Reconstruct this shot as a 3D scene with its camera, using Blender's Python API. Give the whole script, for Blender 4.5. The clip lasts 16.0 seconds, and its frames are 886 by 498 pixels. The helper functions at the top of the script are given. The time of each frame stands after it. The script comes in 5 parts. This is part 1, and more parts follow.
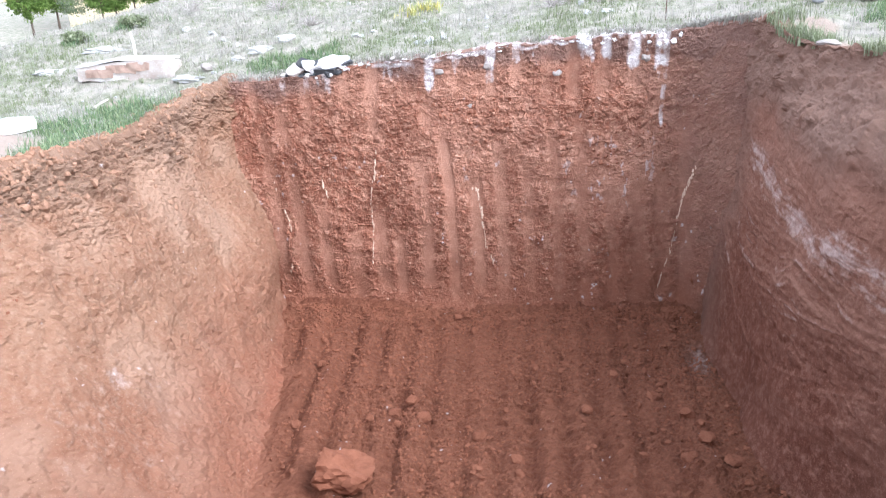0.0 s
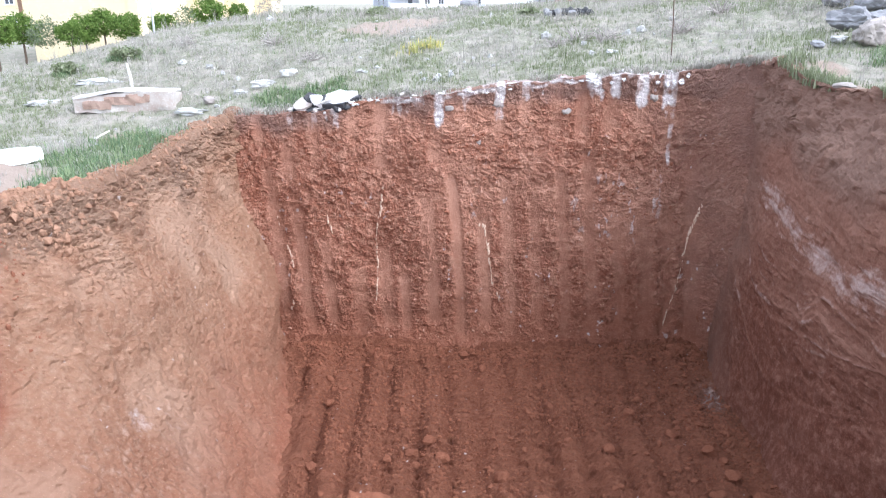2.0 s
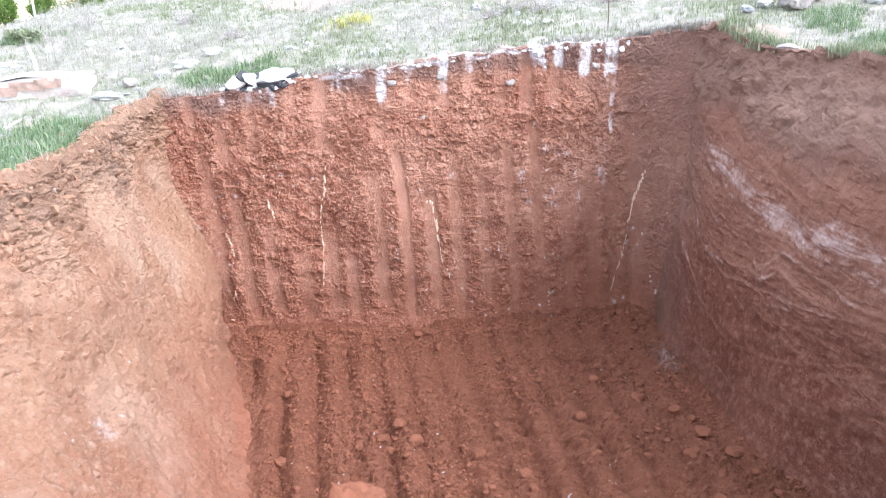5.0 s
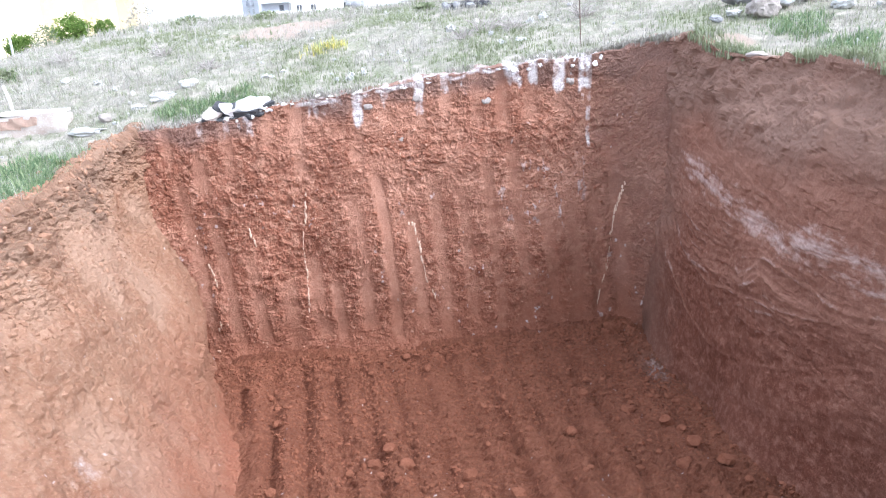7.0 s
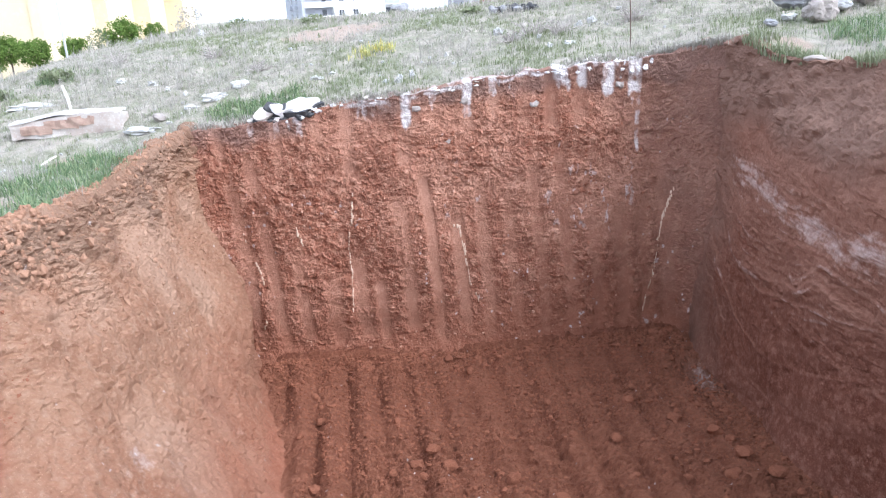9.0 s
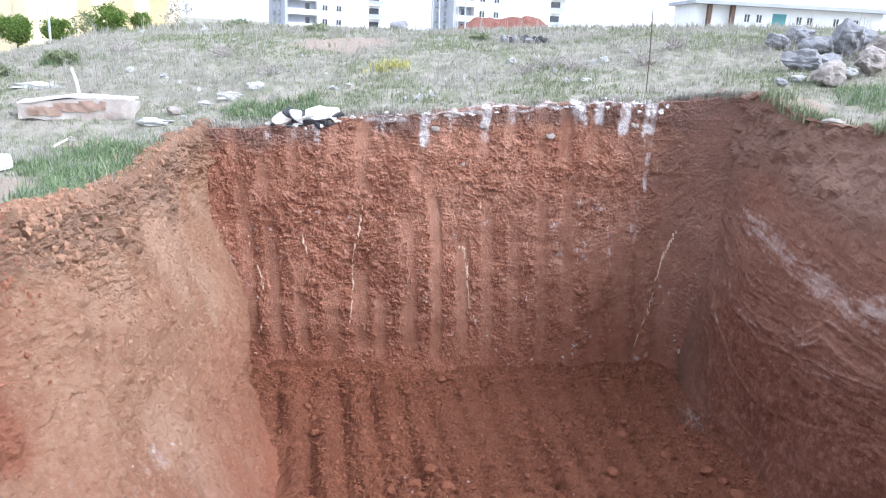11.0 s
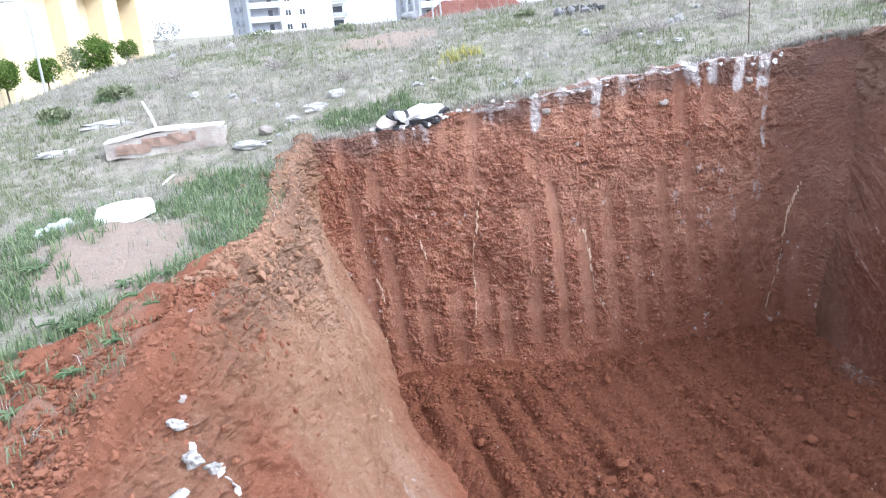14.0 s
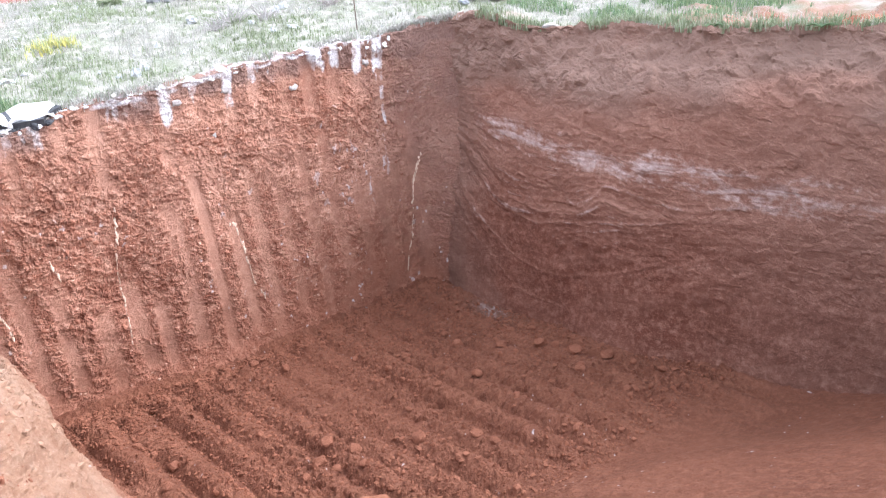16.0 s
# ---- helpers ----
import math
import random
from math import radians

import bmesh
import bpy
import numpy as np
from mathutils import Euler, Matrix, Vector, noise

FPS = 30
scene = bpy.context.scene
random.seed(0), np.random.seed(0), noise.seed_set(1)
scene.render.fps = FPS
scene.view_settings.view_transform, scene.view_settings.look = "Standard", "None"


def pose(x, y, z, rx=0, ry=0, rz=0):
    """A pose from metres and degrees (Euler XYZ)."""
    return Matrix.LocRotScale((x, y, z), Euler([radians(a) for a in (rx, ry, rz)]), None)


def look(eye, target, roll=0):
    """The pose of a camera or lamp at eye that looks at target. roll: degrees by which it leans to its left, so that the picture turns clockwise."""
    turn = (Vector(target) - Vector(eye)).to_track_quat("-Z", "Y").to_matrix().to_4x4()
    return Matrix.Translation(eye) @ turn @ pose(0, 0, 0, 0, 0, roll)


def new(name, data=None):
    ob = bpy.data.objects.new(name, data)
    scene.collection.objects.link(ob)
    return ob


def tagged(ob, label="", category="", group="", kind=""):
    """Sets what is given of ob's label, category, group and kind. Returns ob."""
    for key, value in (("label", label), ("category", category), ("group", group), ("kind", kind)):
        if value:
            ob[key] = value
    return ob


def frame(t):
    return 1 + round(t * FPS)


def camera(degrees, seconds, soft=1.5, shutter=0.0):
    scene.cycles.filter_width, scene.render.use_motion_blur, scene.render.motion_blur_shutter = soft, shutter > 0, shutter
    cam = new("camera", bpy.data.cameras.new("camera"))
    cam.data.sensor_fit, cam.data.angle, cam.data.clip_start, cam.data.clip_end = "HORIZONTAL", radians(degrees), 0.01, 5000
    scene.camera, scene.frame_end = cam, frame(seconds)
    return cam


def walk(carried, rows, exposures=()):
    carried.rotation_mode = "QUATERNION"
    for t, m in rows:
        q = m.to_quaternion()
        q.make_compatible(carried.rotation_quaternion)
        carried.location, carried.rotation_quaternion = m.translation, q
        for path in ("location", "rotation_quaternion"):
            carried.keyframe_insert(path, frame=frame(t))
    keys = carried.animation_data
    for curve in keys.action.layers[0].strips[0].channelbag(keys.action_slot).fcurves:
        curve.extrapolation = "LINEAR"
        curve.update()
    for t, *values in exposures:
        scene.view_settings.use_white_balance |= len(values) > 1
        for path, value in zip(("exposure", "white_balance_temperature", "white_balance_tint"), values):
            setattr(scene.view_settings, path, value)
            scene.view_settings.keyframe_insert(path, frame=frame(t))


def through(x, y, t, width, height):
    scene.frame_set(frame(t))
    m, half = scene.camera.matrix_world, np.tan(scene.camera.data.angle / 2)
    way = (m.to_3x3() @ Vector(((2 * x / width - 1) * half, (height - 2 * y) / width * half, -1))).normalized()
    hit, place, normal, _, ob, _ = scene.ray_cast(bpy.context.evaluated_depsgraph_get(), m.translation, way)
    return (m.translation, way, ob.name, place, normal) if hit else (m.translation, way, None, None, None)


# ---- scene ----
cam = camera(62.1, 16.0, soft=1.2)
PATH = [
    (0, (0.737, -7.867, 4.059), (0.478, -6.011, 3.36), -1.5),
    (0.5, (0.619, -7.686, 4.062), (0.428, -5.774, 3.509), -3.6),
    (1, (0.449, -7.712, 4.037), (0.262, -5.803, 3.47), -1.6),
    (1.5, (0.265, -7.825, 4.031), (0.166, -5.923, 3.419), 1.4),
    (2, (0.195, -7.858, 4.033), (0.036, -5.959, 3.428), -0.2),
    (2.5, (0.116, -7.7, 4.008), (-0.085, -5.82, 3.355), -3.1),
    (3, (0.064, -7.632, 4.006), (-0.1, -5.755, 3.336), -3.2),
    (3.5, (-0.094, -7.658, 3.961), (0.037, -5.801, 3.231), -2.7),
    (4, (-0.256, -7.72, 3.967), (-0.152, -5.847, 3.273), -1.9),
    (4.2, (-0.309, -7.709, 3.97), (-0.187, -5.832, 3.292), -0.1),
    (6.3, (-0.282, -7.709, 3.934), (-0.232, -5.813, 3.3), -3.8),
    (6.5, (-0.263, -7.693, 3.959), (-0.184, -5.793, 3.338), -3.6),
    (7, (-0.233, -7.702, 3.955), (-0.111, -5.8, 3.347), -3.5),
    (7.5, (-0.253, -7.705, 3.944), (-0.16, -5.795, 3.357), -3.5),
    (8, (-0.295, -7.706, 3.945), (-0.24, -5.79, 3.374), -3.3),
    (8.5, (-0.246, -7.72, 3.955), (-0.237, -5.809, 3.367), -3.7),
    (9, (-0.331, -7.706, 3.934), (-0.307, -5.795, 3.344), -3.3),
    (9.5, (-0.251, -7.711, 3.963), (-0.282, -5.788, 3.416), -3.2),
    (9.7, (-0.288, -7.66, 3.971), (-0.302, -5.733, 3.435), -0.9),
    (11.8, (-1.174, -7.764, 3.929), (-0.984, -5.854, 3.369), 2.7),
    (12, (-1.222, -7.722, 3.917), (-0.969, -5.841, 3.287), 1.4),
    (12.5, (-1.454, -7.468, 3.919), (-1.027, -5.636, 3.238), -3.5),
    (13, (-1.67, -7.431, 3.909), (-1.265, -5.567, 3.31), -3.0),
    (13.5, (-2.125, -7.324, 3.96), (-1.842, -5.437, 3.361), -1.2),
    (14, (-2.334, -7.255, 3.96), (-2.173, -5.345, 3.388), -4.8),
    (14.2, (-2.464, -7.193, 3.927), (-2.371, -5.26, 3.422), -7.8),
    (14.5, (-2.556, -7.06, 3.909), (-2.341, -5.143, 3.381), -8.9),
    (15, (-2.711, -7.056, 3.928), (-2.128, -5.212, 3.415), -5.3),
    (15.5, (-2.88, -7.012, 3.935), (-2.003, -5.336, 3.284), -6.1),
    (16, (-2.874, -7.006, 3.927), (-1.753, -5.491, 3.257), -4.5),
]
EXPOSURES = [(0, 1.77, 5500, 10), (0.5, 1.74, 5500, 10), (1, 1.27, 5500, 10), (1.5, 1.50, 5500, 10), (2.5, 1.50, 5500, 10), (3, 1.53, 5500, 10), (3.5, 1.65, 5500, 10), (4, 2.05, 5500, 10), (4.2, 2.05, 5500, 10), (6.5, 1.80, 5500, 10), (7.5, 1.82, 5500, 10), (8.5, 1.55, 5500, 10), (9.5, 1.54, 5500, 10), (12, 1.40, 5500, 10), (12.5, 1.90, 5500, 10), (13, 1.9, 5500, 10), (13.5, 1.68, 5500, 10), (14, 1.40, 5500, 10), (14.5, 1.27, 5500, 10), (15, 1.27, 5500, 10), (15.5, 1.50, 5500, 10), (16, 2.05, 5500, 10)]
walk(cam, [(t, look(eye, target, roll)) for t, eye, target, roll in PATH], EXPOSURES)

# ---- world, sun, exposure ----
SUN_TO = Vector((0.78, -0.45, 0.85)).normalized()
world = bpy.data.worlds.new("overcast_sky")
scene.world = world
world.use_nodes = True
wn, wl = world.node_tree.nodes, world.node_tree.links
sky = wn.new("ShaderNodeTexSky")
sky.sky_type, sky.sun_disc = "NISHITA", False
sky.sun_elevation = math.asin(SUN_TO.z)
sky.sun_rotation = math.atan2(SUN_TO.x, SUN_TO.y)
sky.dust_density, sky.air_density = 4.0, 1.0
grey = wn.new("ShaderNodeHueSaturation")
grey.inputs["Saturation"].default_value = 0.3
wl.new(sky.outputs["Color"], grey.inputs["Color"])
cloud = wn.new("ShaderNodeMix")
cloud.data_type = "RGBA"
cloud.inputs[0].default_value, cloud.inputs[7].default_value = 0.5, (6.6, 6.8, 7.1, 1)
wl.new(grey.outputs["Color"], cloud.inputs[6])
wl.new(cloud.outputs[2], wn["Background"].inputs["Color"])
wn["Background"].inputs["Strength"].default_value = 0.15
sun = new("sun", bpy.data.lights.new("sun", "SUN"))
sun.data.energy, sun.data.angle, sun.data.color = 1.1, radians(36), (1.0, 0.96, 0.9)
sun.matrix_world = look((20, -10, 40), Vector((20, -10, 40)) - SUN_TO)


# ---- materials ----
def material(name, rough=0.9, metal=0.0, spec=0.3):
    m = bpy.data.materials.new(name)
    m.use_nodes = True
    b = m.node_tree.nodes["Principled BSDF"]
    b.inputs["Roughness"].default_value, b.inputs["Metallic"].default_value = rough, metal
    b.inputs["Specular IOR Level"].default_value = spec
    return m, m.node_tree.nodes, m.node_tree.links, b


def tex(n, l, scale, detail=4.0, rough=0.6, stretch=(1, 1, 1)):
    """Noise in the object's metres."""
    c, mp, t = n.new("ShaderNodeTexCoord"), n.new("ShaderNodeMapping"), n.new("ShaderNodeTexNoise")
    mp.inputs["Scale"].default_value = stretch
    t.inputs["Scale"].default_value, t.inputs["Detail"].default_value, t.inputs["Roughness"].default_value = scale, detail, rough
    l.new(c.outputs["Object"], mp.inputs["Vector"])
    l.new(mp.outputs["Vector"], t.inputs["Vector"])
    return t.outputs["Fac"]


def ramp(n, l, fac, lo, hi):
    r = n.new("ShaderNodeMapRange")
    r.inputs["From Min"].default_value, r.inputs["From Max"].default_value = lo, hi
    l.new(fac, r.inputs["Value"])
    return r.outputs["Result"]


def mix(n, l, fac, a, b, mode="MIX"):
    m = n.new("ShaderNodeMix")
    m.data_type, m.blend_type = "RGBA", mode
    for key, v in ((0, fac), (6, a), (7, b)):
        if hasattr(v, "is_linked"):
            l.new(v, m.inputs[key])
        elif key:
            m.inputs[key].default_value = (*v, 1)
        else:
            m.inputs[key].default_value = v
    return m.outputs[2]


def bump(n, l, b, fac, depth, strength=0.6):
    k = n.new("ShaderNodeBump")
    k.inputs["Distance"].default_value, k.inputs["Strength"].default_value = depth, strength
    l.new(fac, k.inputs["Height"])
    l.new(k.outputs["Normal"], b.inputs["Normal"])


def attribute(n, name):
    a = n.new("ShaderNodeAttribute")
    a.attribute_name = name
    return a.outputs["Fac"]


def soil(name, dark, mid, pale, humus_and_shade=(0.14, 0.09, 0.07), lime=(0.62, 0.57, 0.56)):
    """Earth: two scales of mottling, small pale grains, and the strata and painted corner shade that the mesh carries.
    """
    m, n, l, b = material(name, 0.95, 0, 0.15)
    big, small, grain = tex(n, l, 1.3, 5), tex(n, l, 14, 6, 0.7), tex(n, l, 75, 3, 0.7)
    c = mix(n, l, ramp(n, l, big, 0.35, 0.68), dark, mid)
    c = mix(n, l, ramp(n, l, small, 0.48, 0.75), c, pale)
    fleck = tex(n, l, 33, 5, 0.75)
    c = mix(n, l, ramp(n, l, fleck, 0.56, 0.72), c, pale)
    c = mix(n, l, ramp(n, l, fleck, 0.42, 0.26), c, tuple(0.8 * v for v in dark))
    c = mix(n, l, attribute(n, "dust"), c, pale)
    c = mix(n, l, attribute(n, "humus_and_shade"), c, humus_and_shade)
    c = mix(n, l, attribute(n, "spoil"), c, mix(n, l, small, (0.2, 0.076, 0.044), (0.305, 0.13, 0.08)))
    speck = ramp(n, l, grain, 0.6, 0.78)
    c = mix(n, l, speck, c, tuple(min(0.6, 1.35 * v) for v in pale))
    k = n.new("ShaderNodeMath")
    k.operation, k.use_clamp = "MULTIPLY_ADD", True
    l.new(attribute(n, "lime"), k.inputs[0])
    k.inputs[1].default_value = 1.5
    t = n.new("ShaderNodeMath")
    t.operation = "MULTIPLY_ADD"
    l.new(small, t.inputs[0])
    t.inputs[1].default_value, t.inputs[2].default_value = 1.2, -0.85
    l.new(t.outputs[0], k.inputs[2])
    k2 = n.new("ShaderNodeMath")
    k2.operation, k2.use_clamp = "MULTIPLY", True
    l.new(k.outputs[0], k2.inputs[0])
    l.new(ramp(n, l, attribute(n, "lime"), 0.02, 0.2), k2.inputs[1])
    c = mix(n, l, k2.outputs[0], c, lime)
    l.new(c, b.inputs["Base Color"])
    bump(n, l, b, tex(n, l, 46, 7, 0.78), 0.024, 0.85)
    return m


SOIL_FAR = soil("red_clay_cut", (0.214, 0.086, 0.053), (0.296, 0.127, 0.081), (0.44, 0.240, 0.167), (0.200, 0.120, 0.096))
SOIL_LEFT = soil("pale_clay_cut", (0.243, 0.125, 0.076), (0.292, 0.162, 0.102), (0.356, 0.228, 0.158), (0.190, 0.122, 0.087))
# Clay for the shaded east and south walls, mixed darker to carry their shade.
SOIL_RIGHT = soil("shaded_banded_clay", (0.136, 0.049, 0.030), (0.174, 0.070, 0.045), (0.300, 0.158, 0.112), (0.225, 0.138, 0.105), (0.60, 0.48, 0.44))
SOIL_FLOOR = soil("loose_red_clay", (0.118, 0.041, 0.022), (0.160, 0.060, 0.033), (0.232, 0.100, 0.060))


def turf_material():
    m, n, l, b = material("turf", 0.97, 0, 0.1)
    big, mid, fine = tex(n, l, 0.5, 4), tex(n, l, 3.5, 5, 0.7), tex(n, l, 40, 4, 0.7)
    c = mix(n, l, ramp(n, l, mid, 0.42, 0.58), (0.33, 0.295, 0.25), (0.2, 0.2, 0.14))
    c = mix(n, l, ramp(n, l, big, 0.55, 0.72), c, (0.33, 0.29, 0.24))
    c = mix(n, l, ramp(n, l, fine, 0.5, 0.85), c, (0.36, 0.34, 0.285))
    c = mix(n, l, attribute(n, "bare"), c, mix(n, l, fine, (0.27, 0.2, 0.16), (0.37, 0.3, 0.25)))
    c = mix(n, l, attribute(n, "spoil"), c, mix(n, l, mid, (0.2, 0.076, 0.044), (0.3, 0.13, 0.082)))
    l.new(c, b.inputs["Base Color"])
    bump(n, l, b, fine, 0.03, 0.8)
    return m


def plain(name, col, col2=None, scale=8, rough=0.85, spec=0.3, depth=0.004, random_tint=0.0):
    """A mottled surface of two near colours."""
    m, n, l, b = material(name, rough, 0, spec)
    f, g = tex(n, l, scale, 5, 0.65), tex(n, l, scale * 9, 4, 0.7)
    c = mix(n, l, ramp(n, l, f, 0.35, 0.7), col, col2 or tuple(0.7 * v for v in col))
    c = mix(n, l, ramp(n, l, g, 0.55, 0.8), c, tuple(min(0.9, 1.25 * v) for v in col))
    if random_tint:
        o = n.new("ShaderNodeObjectInfo")
        c = mix(n, l, ramp(n, l, o.outputs["Random"], 0, 1 / random_tint), c, (0.2, 0.18, 0.17))
    l.new(c, b.inputs["Base Color"])
    if depth:
        bump(n, l, b, g, depth, 0.6)
    return m


def leafy(name, a, b2, c3, through=0.25):
    """Blades or leaves, varied one by one."""
    m, n, l, b = material(name, 0.75, 0, 0.25)
    gm = n.new("ShaderNodeNewGeometry")
    r = n.new("ShaderNodeValToRGB")
    e = r.color_ramp.elements
    e[0].color, e[1].color = (*a, 1), (*c3, 1)
    k = e.new(0.5)
    k.color = (*b2, 1)
    l.new(gm.outputs["Random Per Island"], r.inputs["Fac"])
    l.new(r.outputs["Color"], b.inputs["Base Color"])
    if through:
        t, add = n.new("ShaderNodeBsdfTranslucent"), n.new("ShaderNodeMixShader")
        l.new(r.outputs["Color"], t.inputs["Color"])
        add.inputs[0].default_value = through
        l.new(b.outputs[0], add.inputs[1])
        l.new(t.outputs[0], add.inputs[2])
        l.new(add.outputs[0], n["Material Output"].inputs["Surface"])
    return m


TURF = turf_material()
LIMESTONE = plain("white_limestone", (0.45, 0.44, 0.425), (0.3, 0.29, 0.275), 6)
BLOCK_WHITE = plain("bright_limestone", (0.8, 0.79, 0.77), (0.7, 0.69, 0.67), 5)
LIME = plain("lime_plaster", (0.72, 0.7, 0.7), (0.46, 0.43, 0.42), 14, 0.95)
CONCRETE = plain("weathered_concrete", (0.5, 0.465, 0.435), (0.35, 0.275, 0.235), 4)
ASPHALT = plain("broken_asphalt", (0.035, 0.035, 0.04), (0.075, 0.072, 0.072), 20)
ROCK_GREY = plain("grey_basalt", (0.27, 0.265, 0.275), (0.16, 0.157, 0.165), 4)
ROCK_TAN = plain("tan_boulder", (0.34, 0.3, 0.275), (0.23, 0.195, 0.175), 5)
CLAY_LUMP = plain("clay_lump", (0.238, 0.098, 0.058), (0.165, 0.063, 0.036), 9, 0.95, 0.1, 0.01)
RED_CRUMB = plain("red_crumb", (0.270, 0.123, 0.077), (0.200, 0.079, 0.045), 9, 0.95, 0.1, 0.01)
FACE_CRUMB = plain("face_crumb", (0.300, 0.130, 0.082), (0.220, 0.090, 0.055), 9, 0.95, 0.1, 0.01)
PALE_CRUMB = plain("pale_crumb", (0.50, 0.300, 0.215), (0.38, 0.200, 0.135), 9, 0.95, 0.1, 0.01)
PALE_LUMP = plain("pale_clay_lump", (0.330, 0.197, 0.131), (0.240, 0.128, 0.081), 9, 0.95, 0.1, 0.01)
RED_HEAP = plain("red_spoil", (0.21, 0.1, 0.08), (0.16, 0.07, 0.055), 0.8, 0.95, 0.1, 0.02)
GRASS_GREEN = leafy("green_grass", (0.145, 0.172, 0.090), (0.215, 0.240, 0.138), (0.305, 0.310, 0.212))
GRASS_DRY = leafy("dry_grass", (0.355, 0.325, 0.285), (0.41, 0.38, 0.34), (0.275, 0.262, 0.215))
GRASS_LUSH = leafy("lush_grass", (0.099, 0.156, 0.079), (0.165, 0.225, 0.115), (0.278, 0.319, 0.173))
FLOWERS = leafy("yellow_flowers", (0.6, 0.48, 0.12), (0.3, 0.33, 0.14), (0.5, 0.45, 0.2))
LEAVES = leafy("tree_leaves", (0.075, 0.13, 0.025), (0.13, 0.2, 0.04), (0.2, 0.27, 0.07), 0.35)
BUSH_LEAVES = leafy("shrub_leaves", (0.1, 0.135, 0.07), (0.16, 0.19, 0.11), (0.22, 0.24, 0.15), 0.3)
BARK = plain("bark", (0.13, 0.095, 0.07), (0.07, 0.05, 0.04), 9)
WALL_WHITE = plain("white_render", (0.8, 0.8, 0.8), (0.74, 0.74, 0.75), 0.4, 0.9, 0.2, 0)
WALL_GREY = plain("grey_render", (0.42, 0.43, 0.47), (0.36, 0.37, 0.41), 0.4, 0.9, 0.2, 0)
WALL_YELLOW = plain("yellow_render", (0.68, 0.57, 0.38), (0.62, 0.51, 0.34), 0.3, 0.9, 0.2, 0)
ROOF_RED = plain("red_roof_tiles", (0.24, 0.115, 0.1), (0.19, 0.09, 0.08), 1.2, 0.85, 0.2, 0)
TRIM = plain("brown_eaves", (0.2, 0.12, 0.08), (0.15, 0.09, 0.06), 1, 0.7, 0.3, 0)
GLASS = plain("dark_window_glass", (0.05, 0.055, 0.065), (0.08, 0.085, 0.095), 1, 0.12, 0.6, 0)
METAL = plain("galvanised_steel", (0.45, 0.46, 0.47), (0.36, 0.37, 0.38), 5, 0.5, 0.5, 0)
RUST = plain("dark_rusty_steel", (0.09, 0.07, 0.06), (0.15, 0.08, 0.05), 30, 0.8, 0.3, 0)
WOOD = plain("bleached_wood", (0.66, 0.62, 0.57), (0.5, 0.46, 0.4), 12)
PLASTIC, _n, _l, _b = material("clear_plastic_film", 0.25, 0, 0.5)
_b.inputs["Base Color"].default_value = (0.75, 0.77, 0.78, 1)
_b.inputs["Alpha"].default_value = 0.4


# ---- noise and mesh tools ----
def lattice(ix, iy, iz, k):
    h = (ix * 374761393 + iy * 668265263 + iz * 2147483647 + k * 1274126177) & 0xFFFFFFFF
    h = ((h ^ (h >> 13)) * 1274126177) & 0xFFFFFFFF
    return ((h ^ (h >> 16)) & 0xFFFF) / 65535.0


def vnoise(p, seed=0):
    """Smooth noise, -1 to 1, at points p (n, 3)."""
    i = np.floor(p).astype(np.int64)
    f = p - i
    f = f * f * f * (f * (f * 6 - 15) + 10)
    out = 0.0
    for a in (0, 1):
        for b in (0, 1):
            for c in (0, 1):
                w = (f[:, 0] if a else 1 - f[:, 0]) * (f[:, 1] if b else 1 - f[:, 1]) * (f[:, 2] if c else 1 - f[:, 2])
                out = out + w * lattice(i[:, 0] + a, i[:, 1] + b, i[:, 2] + c, seed)
    return out * 2 - 1


def fbm(p, scale, octaves=4, seed=0, gain=0.5):
    p = np.asarray(p, float) * scale
    total, amp = 0.0, 1.0
    for o in range(octaves):
        total = total + amp * vnoise(p, seed + o)
        p, amp = p * 2.03 + 17.3, amp * gain
    return total


def cells(p, scale, seed=0):
    """Lumps: 1 at the middle of a cell, 0 at its border, and the cell's own number."""
    p = np.asarray(p, float) * scale
    i = np.floor(p).astype(np.int64)
    best, second, who = np.full(len(p), 9.0), np.full(len(p), 9.0), np.zeros(len(p))
    for a in (-1, 0, 1):
        for b in (-1, 0, 1):
            for c in (-1, 0, 1):
                j = i + (a, b, c)
                q = np.stack([j[:, k] + lattice(j[:, 0], j[:, 1], j[:, 2], seed + 31 * k) for k in range(3)], 1)
                d = ((p - q) ** 2).sum(1)
                near = d < best
                second = np.where(near, best, np.minimum(second, d))
                who = np.where(near, lattice(j[:, 0], j[:, 1], j[:, 2], seed + 7), who)
                best = np.where(near, d, best)
    return np.clip(np.sqrt(second) - np.sqrt(best), 0, 1), who


def facets(p, scale, seed=0):
    """Broken clods: cells with a tilted face each, about -1 to 1."""
    p = np.asarray(p, float) * scale
    i = np.floor(p).astype(np.int64)
    best, out = np.full(len(p), 9.0), np.zeros(len(p))
    for a in (-1, 0, 1):
        for b in (-1, 0, 1):
            for c in (-1, 0, 1):
                j = i + (a, b, c)
                h = [lattice(j[:, 0], j[:, 1], j[:, 2], seed + 31 * k) for k in range(3)]
                d = p - np.stack([j[:, k] + h[k] for k in range(3)], 1)
                r = (d * d).sum(1)
                lean = [lattice(j[:, 0], j[:, 1], j[:, 2], seed + 200 + 17 * k) * 2 - 1 for k in range(4)]
                face = lean[0] * d[:, 0] + lean[1] * d[:, 1] + lean[2] * d[:, 2] + 0.6 * lean[3]
                near = r < best
                out, best = np.where(near, face, out), np.where(near, r, best)
    return out


